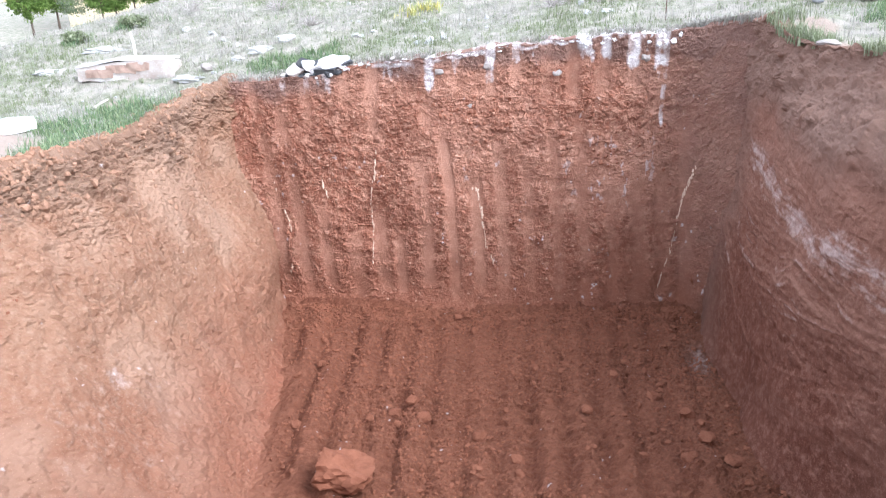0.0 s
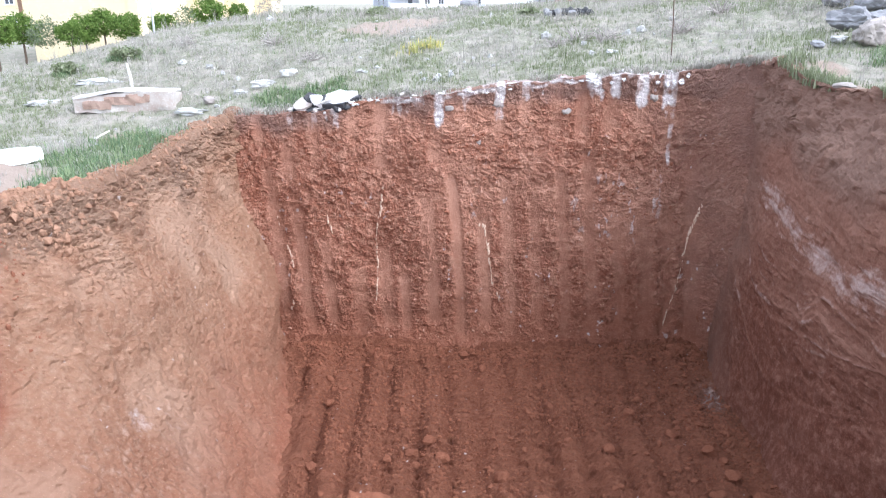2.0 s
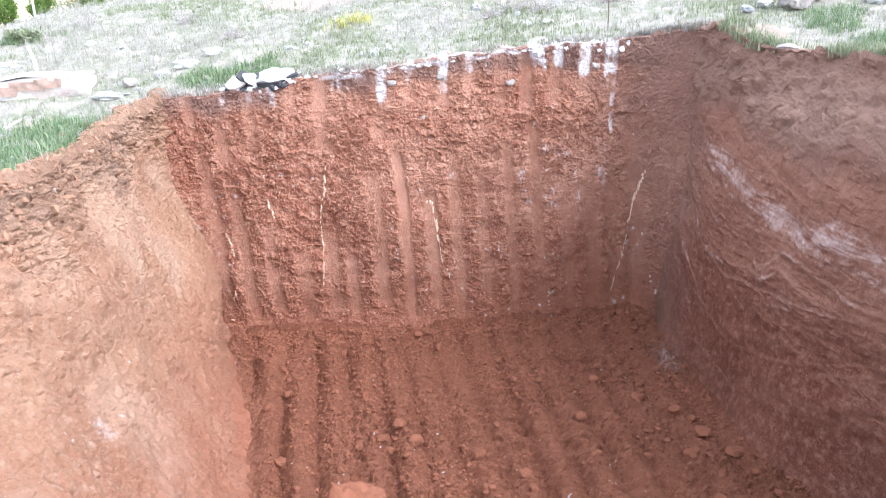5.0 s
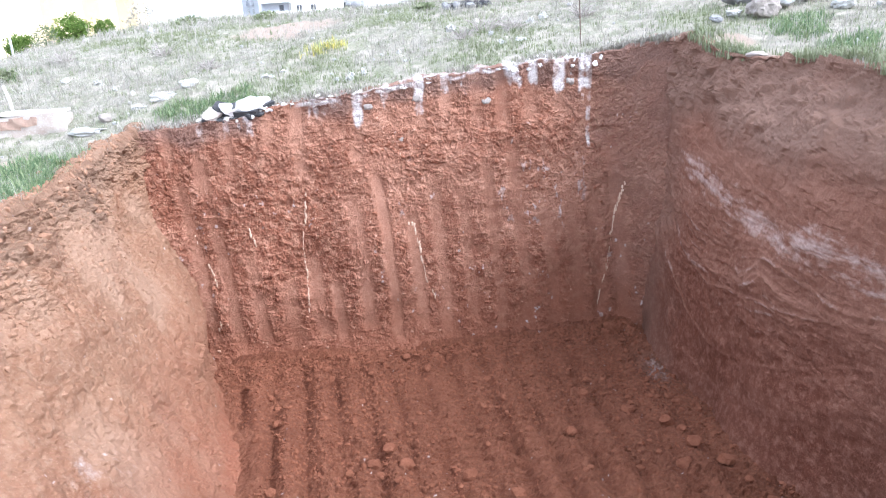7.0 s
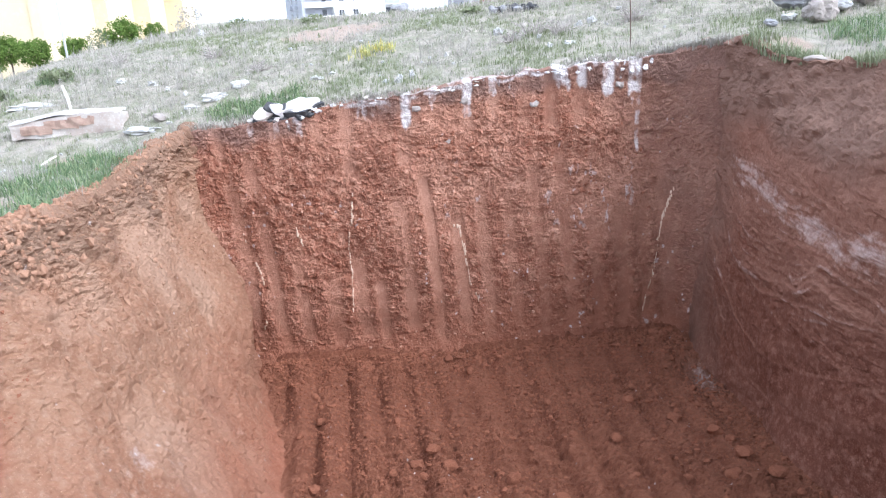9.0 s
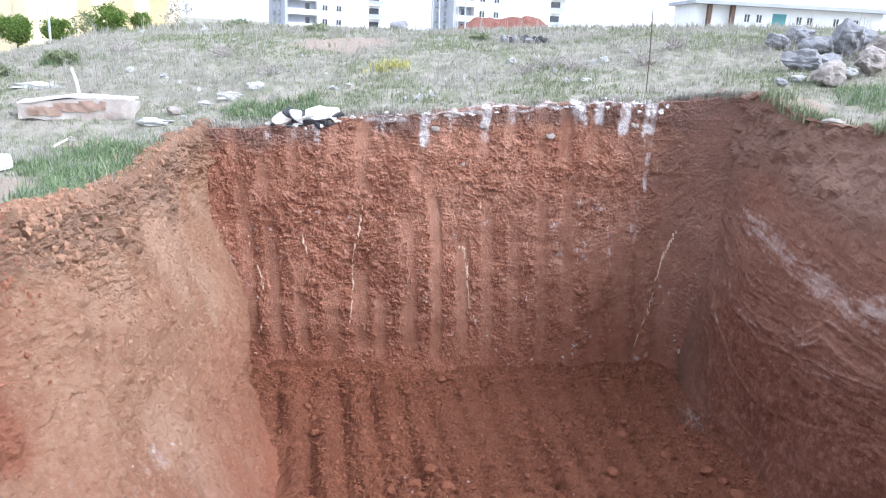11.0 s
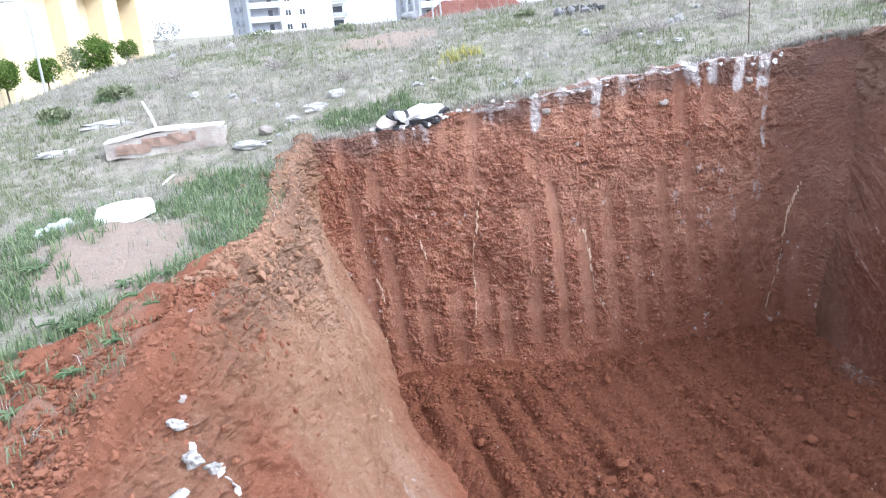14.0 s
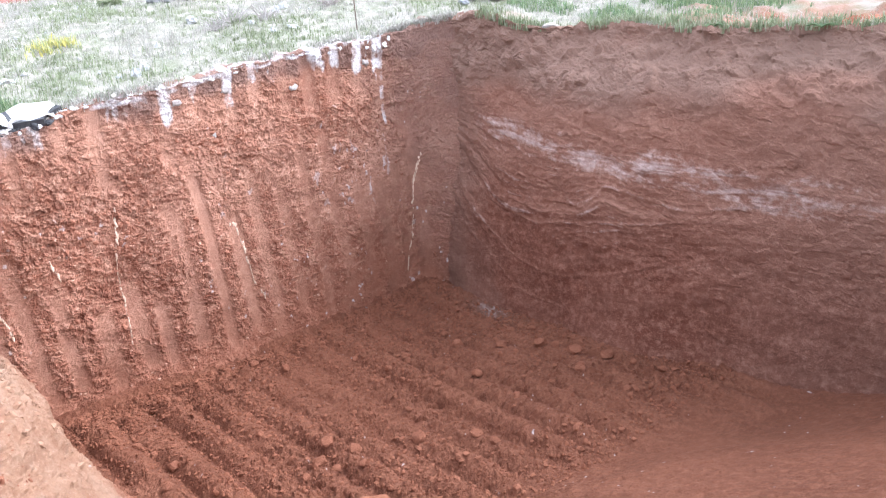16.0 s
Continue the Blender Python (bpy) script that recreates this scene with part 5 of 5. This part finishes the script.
blades("straw_tufts", r, np.random.default_rng(31).uniform(0.1, 0.24, len(r)), 0.0045, 0.9, 9, GRASS_DRY, "wispy bleached straw tufts on the slope", 32, 0.1)
r = sow(7000, -13, 10, -5, 12, 33, lambda x, y: 0.8 * open_turf(x, y) * green_patch(x, y) * drift(y + 3, x) * wedge(x, y))
blades("green_tufts", r, np.random.default_rng(34).uniform(0.07, 0.17, len(r)), 0.006, 1.0, 9, GRASS_GREEN, "soft green grass tufts on the slope", 35, 0.1)


def lush(x, y):
    spots = ((-3.4, -1.3, 0.5, 1.2), (-3.35, -2.6, 0.4, 0.6), (-3.75, -0.5, 0.45, 0.6), (-3.95, -1.3, 0.3, 0.4), (-3.5, -3.15, 0.35, 0.35), (-4.0, -3.35, 0.4, 0.25), (-4.6, -2.7, 0.4, 0.5), (-2.35, 1.3, 0.5, 0.35), (-3.9, -0.2, 0.4, 0.4), (-2.6, 1.15, 0.45, 0.3), (-2.0, 1.2, 0.3, 0.25), (-5.0, -1.6, 0.6, 1.1), (-4.35, -3.7, 0.6, 0.6), (-5.3, -3.4, 0.6, 1.1), (-4.5, -4.6, 0.4, 0.4), (-4.9, -2.6, 0.5, 0.7), (3.75, -1.4, 0.3, 0.5), (4.0, -0.2, 0.3, 0.4), (4.3, 0.4, 0.35, 0.25), (3.7, -2.6, 0.25, 0.4), (4.6, -2.2, 0.5, 0.8), (-6.5, 3.2, 0.3, 0.3), (-5.9, 3.9, 0.35, 0.3))
    v = 0 * x
    for a, b, ra, rb in spots:
        v = np.maximum(v, np.exp(-(((x - a) / ra) ** 2 + ((y - b) / rb) ** 2)))
    return step(v + 0.25 * fbm(flat3(x, y), 3.0, 3, 170), 0.25, 0.75)


r = sow(60000, -7, 5.5, -5.5, 4.5, 13, lambda x, y: lush(x, y) * (1 - 0.7 * bare_soil(x, y)) * (1 - 0.95 * red_spoil(x, y)))
blades("lush_grass", r, np.random.default_rng(14).uniform(0.04, 0.13, len(r)), 0.008, 1.0, 6, GRASS_LUSH, "lush green grass tufts near the pit's lip", 15)
# turf hanging over the north and east lips
g = np.random.default_rng(21)
x = np.concatenate([g.uniform(-3.2, 2.9, 900), g.uniform(2.3, 2.9, 250)])
y = far_lip(x) + np.abs(g.normal(0.06, 0.08, len(x)))
r = np.stack([x, y, turf_height(x, y)], 1)
r = r[fbm(r, 2.0, 2, 180) > -0.25]
blades("lip_grass", r, g.uniform(0.05, 0.12, len(r)), 0.008, 1.1, 5, GRASS_DRY, "thin dry grass fringing the pit's rim", 22)
y = g.uniform(-6.0, 0.3, 1100)
x = right_lip(y) + np.abs(g.normal(0.1, 0.12, len(y)))
r = np.stack([x, y, turf_height(x, y)], 1)
r = r[fbm(r, 1.6, 2, 181) > -0.1]
blades("rim_grass", r, g.uniform(0.05, 0.13, len(r)), 0.009, 1.0, 5, GRASS_GREEN, "green grass fringing the east rim", 23)
# pale stone chips strewn in the grass
r = sow(2600, -9, 7, -2, 11, 26, lambda x, y: 0.35 * wedge(x, y) * step(fbm(flat3(x, y), 0.7, 3, 161), -0.3, 0.6) + 0 * x)
crumbs("stone_chips", r + (0, 0, 0.012), np.random.default_rng(27).choice([0.02, 0.03, 0.045, 0.07], len(r), p=[0.4, 0.35, 0.2, 0.05]), LIMESTONE, "small pale stone chips strewn in the grass", 28)
# yellow flowers
r = sow(420, -1.5, -0.5, 2.6, 3.4, 24, lambda x, y: np.exp(-(((x + 0.98) / 0.2) ** 2 + ((y - 2.97) / 0.2) ** 2)))
blades("yellow_flowers", r, g.uniform(0.06, 0.13, len(r)), 0.014, 0.8, 4, FLOWERS, "clump of small yellow wild flowers", 25)


def weed(x, y, size, seed, z=None):
    """A broad-leaved weed rosette."""
    w = random.Random(seed)
    root = empty("weed", x, y, on_turf(x, y) if z is None else z)
    for k in range(11):
        bm = bmesh.new()
        a, ln = w.uniform(0, 6.28), size * w.uniform(0.6, 1.1)
        pts = []
        for i in range(5):
            u = i / 4
            c = Vector((math.cos(a) * ln * u, math.sin(a) * ln * u, 0.02 + ln * (0.9 * u - 0.75 * u * u) * w.uniform(0.8, 1)))
            sd = Vector((-math.sin(a), math.cos(a), 0)) * ln * 0.16 * math.sin(math.pi * min(0.98, u * 0.9 + 0.08))
            pts.append((bm.verts.new(c - sd), bm.verts.new(c + Vector((0, 0, -0.01))), bm.verts.new(c + sd)))
        for p, q in zip(pts, pts[1:]):
            bm.faces.new((p[0], p[1], q[1], q[0]))
            bm.faces.new((p[1], p[2], q[2], q[1]))
        part("leaf", bm, GRASS_LUSH, root)
    return tagged(root, "broad-leaved green weed rosette on bare earth", "weed", "weeds")


for k, (x, y, s) in enumerate(((-3.75, -4.15, 0.07), (-3.6, -4.0, 0.06), (-3.95, -4.3, 0.08), (-4.1, -3.9, 0.08), (-3.5, -3.7, 0.05), (-3.85, -3.45, 0.09), (-3.7, -3.3, 0.08), (-4.0, -3.4, 0.1), (-3.6, -3.05, 0.08), (-4.25, -4.2, 0.08), (-4.2, -3.2, 0.1), (-4.6, -2.4, 0.12), (-3.9, -2.9, 0.1), (-4.9, -4.9, 0.12), (-3.7, -5.2, 0.09), (-3.95, -5.4, 0.1), (-4.3, -5.1, 0.12), (3.35, -3.0, 0.14), (3.5, -3.9, 0.12))):
    weed(x, y, s, 700 + k)


def dead_shrub(x, y, size, seed):
    w = random.Random(seed)
    bm = bmesh.new()
    for k in range(46):
        a, e = w.uniform(0, 6.28), w.uniform(0.15, 1.2)
        d = Vector((math.cos(a) * math.cos(e), math.sin(a) * math.cos(e), math.sin(e)))
        s = Vector((w.uniform(-0.3, 0.3) * size, w.uniform(-0.25, 0.25) * size, 0))
        m = s + d * size * 0.5 + Vector((0, 0, 0.03 * w.random()))
        tube(bm, (s, m, s + d * size * w.uniform(0.8, 1.1) + Vector((w.uniform(-0.1, 0.1), w.uniform(-0.1, 0.1), -0.05)) * size), (0.006, 0.005, 0.003), 3)
    ob = part("dead_shrub", bm, DEAD)
    ob.matrix_basis = pose(x, y, on_turf(x, y) - 0.01)
    return tagged(ob, "dead brown thorny shrub on the slope", "shrub", "dead shrubs")


DEAD = plain("dead_twigs", (0.42, 0.38, 0.35), (0.3, 0.26, 0.24), 20, 0.9, 0.2, 0)
for k, (x, y, s) in enumerate(((1.15, 2.75, 0.34), (1.5, 2.4, 0.26), (0.85, 2.5, 0.22), (2.45, 2.4, 0.25), (-3.6, 4.4, 0.3), (-2.6, 2.9, 0.2), (3.2, 3.4, 0.3), (-5.2, 4.6, 0.25))):
    dead_shrub(x, y, s, 740 + k)


# ---- trees, shrubs, lamp post and poles down the slope ----
def crown_mesh(name, rx, rz, leaves, size, seed, mat, gaps=0.3):
    """Many small leaves set in clumps over an uneven dome."""
    g = np.random.default_rng(seed)
    c = g.standard_normal((70, 3))
    c /= np.linalg.norm(c, axis=1)[:, None]
    c *= g.uniform(0.55, 0.95, (70, 1))
    k = g.integers(0, 70, leaves)
    p = (c[k] + g.normal(0, 0.13, (leaves, 3))) * (rx, rx, rz)
    a = g.standard_normal((leaves, 3))
    a /= np.linalg.norm(a, axis=1)[:, None]
    b = np.cross(a, g.standard_normal((leaves, 3)))
    b /= np.linalg.norm(b, axis=1)[:, None]
    s = (size * g.uniform(0.6, 1.3, leaves))[:, None]
    v = np.stack([p - a * s, p + b * s * 0.5, p + a * s, p - b * s * 0.5], 1).reshape(-1, 3)
    f = np.arange(leaves * 4).reshape(-1, 4)
    return from_arrays(name, v, f, mat, smooth=False)


def tree(x, y, zc, r, seed, rz=0.85, trunk=True, mat=None, label="round-clipped green tree in front of a yellow building"):
    z = float(ground_plain(x, y))
    root = empty("tree", x, y, z)
    w = random.Random(seed)
    if trunk:
        bm = tube(bmesh.new(), ((0, 0, -0.2), (0.02, 0.01, (zc - z) * 0.5), (0, 0.03, zc - z)), (r * 0.09, r * 0.07, r * 0.05), 8)
        for k in range(6):
            a = k * 1.05 + w.random()
            h = max(0.1, (zc - z) - r * 0.5)
            tube(bm, ((0, 0, h), (math.cos(a) * r * 0.35, math.sin(a) * r * 0.35, h + r * 0.35), (math.cos(a) * r * 0.7, math.sin(a) * r * 0.7, h + r * 0.75)), (r * 0.04, r * 0.03, r * 0.012), 5)
        part("trunk", bm, BARK, root)
    cr = crown_mesh("crown", r * 1.1, r * rz * 1.1, 3600, r * 0.085, seed, mat or LEAVES)
    cr.parent = root
    cr.location = (0, 0, zc - z)
    return tagged(root, label, "tree", "clipped trees")


def nearer(x, z, k=0.7):
    """A place on the 45 m line, drawn towards the pit."""
    return 0.62 + k * (x - 0.62), -7.69 + k * (45 + 7.69), 4.06 + k * (z - 4.06)


for k, (x, z, r) in enumerate(((-30.3, 3.3, 1.25), (-28.8, 3.75, 1.15), (-27.1, 3.5, 1.15), (-24.3, 3.55, 1.05), (-20.9, 4.3, 1.35), (-18.8, 4.45, 0.75), (-35.0, 3.3, 1.5), (-37.2, 3.0, 1.4), (-31.4, 3.0, 1.0))):
    a, b, c = nearer(x, z, (0.7, 0.72, 0.68, 0.7, 0.71, 0.72, 0.75, 0.7, 0.66)[k])
    tree(a, b, c - 0.1, r * 0.62, 800 + k)
for k, (x, z, r) in enumerate(((-33.2, 2.9, 1.4), (-22.7, 3.9, 0.8), (-16.5, 4.9, 1.0))):
    a, b, c = nearer(x, z, 0.66)
    cr = crown_mesh("shrub", r * 0.66, r * 0.66 * (0.8, 1.3, 1.1)[k], (1600, 500, 420)[k], 0.06, 820 + k, BUSH_LEAVES if k < 2 else GRASS_DRY)
    cr.location = (a, b, max(c, float(ground_plain(a, b)) + r * 0.5))
    tagged(cr, ("dense grey-green shrub below the trees", "thin upright shrub between clipped trees", "sparse leafless shrub by the building's corner")[k], "shrub", "shrubs by the building")
for k, (x, y, r) in enumerate(((-6.5, 3.2, 0.24), (-5.9, 3.9, 0.3), (-2.6, 9.0, 0.35), (-4.6, 10.5, 0.4), (0.6, 6.2, 0.25))):
    cr = crown_mesh("low_shrub", r * 0.85, r * 0.36, 420, 0.04, 840 + k, GRASS_GREEN)
    cr.location = (x, y, float(ground_plain(x, y)) + r * 0.2)
    tagged(cr, "low green cushion shrub in dry grass", "shrub", "cushion shrubs")


def street_lamp(x, y):
    z = float(ground_plain(x, y))
    root = empty("street_lamp", x, y, z)
    part("pole", tube(bmesh.new(), ((0, 0, -0.3), (0, 0, 2.5), (0, 0, 4.6)), (0.06, 0.05, 0.035), 10), METAL, root)
    part("arm", tube(bmesh.new(), ((0, 0, 4.58), (-0.12, 0, 4.95), (-0.45, 0, 5.15), (-0.75, 0, 5.18)), (0.035, 0.032, 0.03, 0.025), 8), METAL, root)
    bm = boxed(-1.15, -0.09, 5.13, -0.72, 0.09, 5.22, 0.03)
    part("lamp_head", bm, METAL, root)
    return tagged(root, "slender grey steel street lamp with curved arm", "street lamp")


street_lamp(-15.0, 24.2)
for k, (x, y, h, lean) in enumerate(((1.9, 60, 8.2, 0.1), (2.75, 60, 8.2, -0.35), (4.15, 60, 8.6, 0.05), (5.0, 60, 8.6, -0.3), (-14.7, 24.4, 3.3, 0.05))):
    z = float(ground_plain(x, y))
    ob = part("utility_pole", tube(bmesh.new(), ((0, 0, -0.5), (lean, 0, h)), (0.09, 0.06), 8) if k < 4 else tube(bmesh.new(), ((0, 0, -0.3), (lean, 0, 2.2)), (0.02, 0.015), 6), METAL)
    ob.location = (x, y, z)
    tagged(ob, "thin grey pole standing beyond the brow", "pole", "poles beyond the brow")


def spoil_heap():
    gx, gy = np.meshgrid(np.linspace(-11, 11, 90), np.linspace(-6, 6, 40), indexing="ij")
    q = flat3(gx.ravel(), gy.ravel())
    h = (3.4 * np.exp(-((q[:, 0] - 3) / 4.2) ** 2) + 2.4 * np.exp(-((q[:, 0] + 4.5) / 3.6) ** 2)) * np.exp(-((q[:, 1]) / 3.2) ** 2)
    q[:, 2] = h * (1 + 0.12 * fbm(q, 0.5, 3, 190)) + 0.15 * fbm(q, 0.9, 3, 191) * (h > 0.2)
    ob = from_arrays("earth_mound", q, grid_faces(*gx.shape), RED_HEAP)
    ob.location = (17.0, 118, 5.7)
    return tagged(ob, "heap of fresh red earth in front of apartment blocks", "earth heap")


spoil_heap()


# ---- buildings ----
def window(parent, x, z, w, h, y=-0.02):
    """A sash window: glass set back, frame with a centre bar, and a sill."""
    fr = bmesh.new()
    for a in ((x - w / 2, z, x - w / 2 + 0.08, z + h), (x + w / 2 - 0.08, z, x + w / 2, z + h), (x - 0.04, z, x + 0.04, z + h), (x - w / 2, z, x + w / 2, z + 0.08), (x - w / 2, z + h - 0.08, x + w / 2, z + h)):
        box(fr, a[0], y - 0.05, a[1], a[2], y + 0.03, a[3])
    root = part("window", fr, WALL_WHITE, parent)
    part("pane", boxed(x - w / 2 + 0.02, y - 0.01, z + 0.02, x + w / 2 - 0.02, y + 0.01, z + h - 0.02), GLASS, root, "dark window glass")
    part("sill", boxed(x - w / 2 - 0.1, y - 0.14, z - 0.09, x + w / 2 + 0.1, y + 0.02, z - 0.01), WALL_WHITE, root)
    return root


def hip_roof(parent, x0, y0, x1, y1, z, rise, over=0.7):
    bm = bmesh.new()
    x0, y0, x1, y1 = x0 - over, y0 - over, x1 + over, y1 + over
    d = (y1 - y0) / 2
    low = [bm.verts.new(c) for c in ((x0, y0, z), (x1, y0, z), (x1, y1, z), (x0, y1, z))]
    a, b = bm.verts.new((x0 + d, y0 + d, z + rise)), bm.verts.new((x1 - d, y0 + d, z + rise))
    for f in ((low[0], low[1], b, a), (low[1], low[2], b), (low[2], low[3], a, b), (low[3], low[0], a), low[::-1]):
        bm.faces.new(f)
    roof = part("roof", bm, ROOF_RED, parent, "red tiled hip roof")
    part("fascia", boxed(x0, y0, z - 0.28, x1, y1, z - 0.01), WALL_WHITE, parent)
    for k, cx in enumerate((0.36, 0.46, 0.56)):
        cx = x0 + (x1 - x0) * cx
        part("chimney", boxed(cx - 0.5, y0 + d - 2.2, z + rise - 1.6, cx + 0.5, y0 + d - 1.2, z + rise + 0.5, 0.05), WALL_WHITE, roof)


def apartment_block(x, y, z, turn, length, wide_bay, depth=13.0):
    """A four-storey block: balcony bays at both ends, plain wall with windows between."""
    root = empty("apartment_building", x, y, z, turn)
    top = 11.2
    part("wall", boxed(wide_bay, 0, -6, length - 4.0, depth, top), WALL_WHITE, root)
    part("wall", boxed(0.0, 1.6, -6, wide_bay, depth, top), WALL_GREY, root, "grey rendered recess")
    part("wall", boxed(length - 4.0, 1.3, -6, length, depth - 1, top), WALL_WHITE, root)
    part("side_wall", boxed(-0.25, 2.2, -6, 0.0, depth, top), WALL_GREY, root, "blue-grey rendered gable wall")
    part("pier", boxed(-0.3, -0.02, -6, 0.25, 2.2, top), WALL_GREY, root)
    for s in range(4):
        b = -0.2 + 2.75 * s
        bal = part("balcony", boxed(0.25, 0.02, b, wide_bay, 1.6, b + 0.22), WALL_WHITE, root)
        part("parapet", boxed(0.25, -0.06, b + 0.22, wide_bay - 0.1, 0.06, b + 1.1), WALL_WHITE, bal)
        part("balcony_door", boxed(wide_bay - 2.1, 1.54, b + 0.25, wide_bay - 1.2, 1.6, b + 2.3), GLASS, bal, "dark balcony door")
        small = part("balcony", boxed(length - 4.0, 0.3, b, length - 0.6, 1.3, b + 0.2), WALL_WHITE, root)
        part("parapet", boxed(length - 4.0, 0.28, b + 0.2, length - 0.6, 0.36, b + 1.0), WALL_GREY, small)
        part("balcony_door", boxed(length - 3.4, 1.26, b + 0.22, length - 1.2, 1.32, b + 2.2), GLASS, small, "dark balcony door")
        for wx in (wide_bay + 1.6, wide_bay + 4.6):
            window(root, wx, b + 0.95, 1.25, 1.25)
        for wy in (4.2, 8.6):
            part("side_window", boxed(-0.28, wy, b + 0.95, -0.2, wy + 1.2, b + 2.0), GLASS, root, "dark gable window")
            part("side_balcony", boxed(-0.9, wy - 0.3, b - 0.1, -0.25, wy + 1.5, b + 0.7), WALL_GREY, root)
    hip_roof(root, -0.3, 0, length, depth, top, 3.0)
    return tagged(root, "white four-storey apartment block with red hip roof and balconies", "apartment building", "apartment blocks")


apartment_block(-23.8, 150, 2.75, 22, 21.5, 6.4, 15.0)
apartment_block(9.6, 140, 2.8, 17, 24.5, 4.0)


def yellow_block():
    root = empty("yellow_building", 0, 0, 0)
    part("wall", boxed(-27.5, 35.0, 0, -21.5, 61, 8.9), WALL_YELLOW, root)
    part("parapet", boxed(-27.6, 34.9, 8.9, -21.4, 44.0, 9.2), WALL_YELLOW, root)
    for y0, y1, out, top in ((34.9, 39.0, 0.0, 9.2), (43.2, 46.0, 0.3, 9.1), (50.2, 53.6, 0.6, 9.0), (57.4, 60.6, 0.9, 8.9)):
        bay = part("bay", boxed(-21.5, y0, 0, -21.5 + out + 0.6, y1, top), WALL_YELLOW, root)
        part("cornice", boxed(-21.5, y0 - 0.15, top, -21.5 + out + 0.75, y1 + 0.15, top + 0.25), WALL_YELLOW, bay)
    for y0, y1, x in ((40.0, 43.1, -20.9), (46.3, 50.1, -20.5), (54.0, 57.3, -20.2)):
        part("roof", boxed(-22.0, y0, 8.2, x, y1, 8.4), TRIM, root, "brown tiled lean-to roof")
    for x in (-26.0, -24.4, -23.0):
        part("chimney", boxed(x - 0.3, 44.5, 8.9, x + 0.3, 45.2, 10.1), WALL_YELLOW, root)
    return tagged(root, "long pale yellow rendered building with stepped bays", "building")


yellow_block()


def yellow_house():
    root = empty("yellow_house", -70.0, 90, 2.0)
    part("wall", boxed(-7.0, 0, -2, 8.2, 10, 6.4), WALL_YELLOW, root)
    for x in (-4.0, 0.0, 4.4):
        for z in (0.8, 3.6):
            window(root, x, z, 1.3, 1.4)
    part("pilaster", boxed(5.6, -0.15, -2, 6.1, 0.02, 6.4), TRIM, root)
    hip_roof(root, -7.0, 0, 8.2, 10, 6.6, 1.9)
    return tagged(root, "yellow rendered house with red tiled hip roof", "house")


yellow_house()


def low_building():
    root = empty("low_white_building", 41.6, 100, 6.0, 0)
    part("wall", boxed(0, 1.2, -4, 28, 10, 5.4), WALL_WHITE, root)
    part("roof", boxed(-0.9, -0.4, 5.2, 28.6, 10.6, 5.7), WALL_GREY, root, "pale flat overhanging roof")
    for x in (1.6, 5.0):
        part("column", boxed(x - 0.3, 0.1, -3, x + 0.3, 0.7, 5.2, 0.03), RUST, root, "dark brown porch column")
    part("door", boxed(11.4, 1.1, 1.6, 13.4, 1.22, 4.4, 0.02), TEAL, root, "teal painted door")
    for x in (7.6, 9.4, 15.4, 17.0, 21.0, 24.0):
        window(root, x, 3.0, 0.9, 1.2, 1.18)
    return tagged(root, "low white building with dark porch columns", "building")


TEAL = plain("teal_paint", (0.1, 0.27, 0.28), (0.08, 0.22, 0.24), 2, 0.6, 0.4, 0)
low_building()
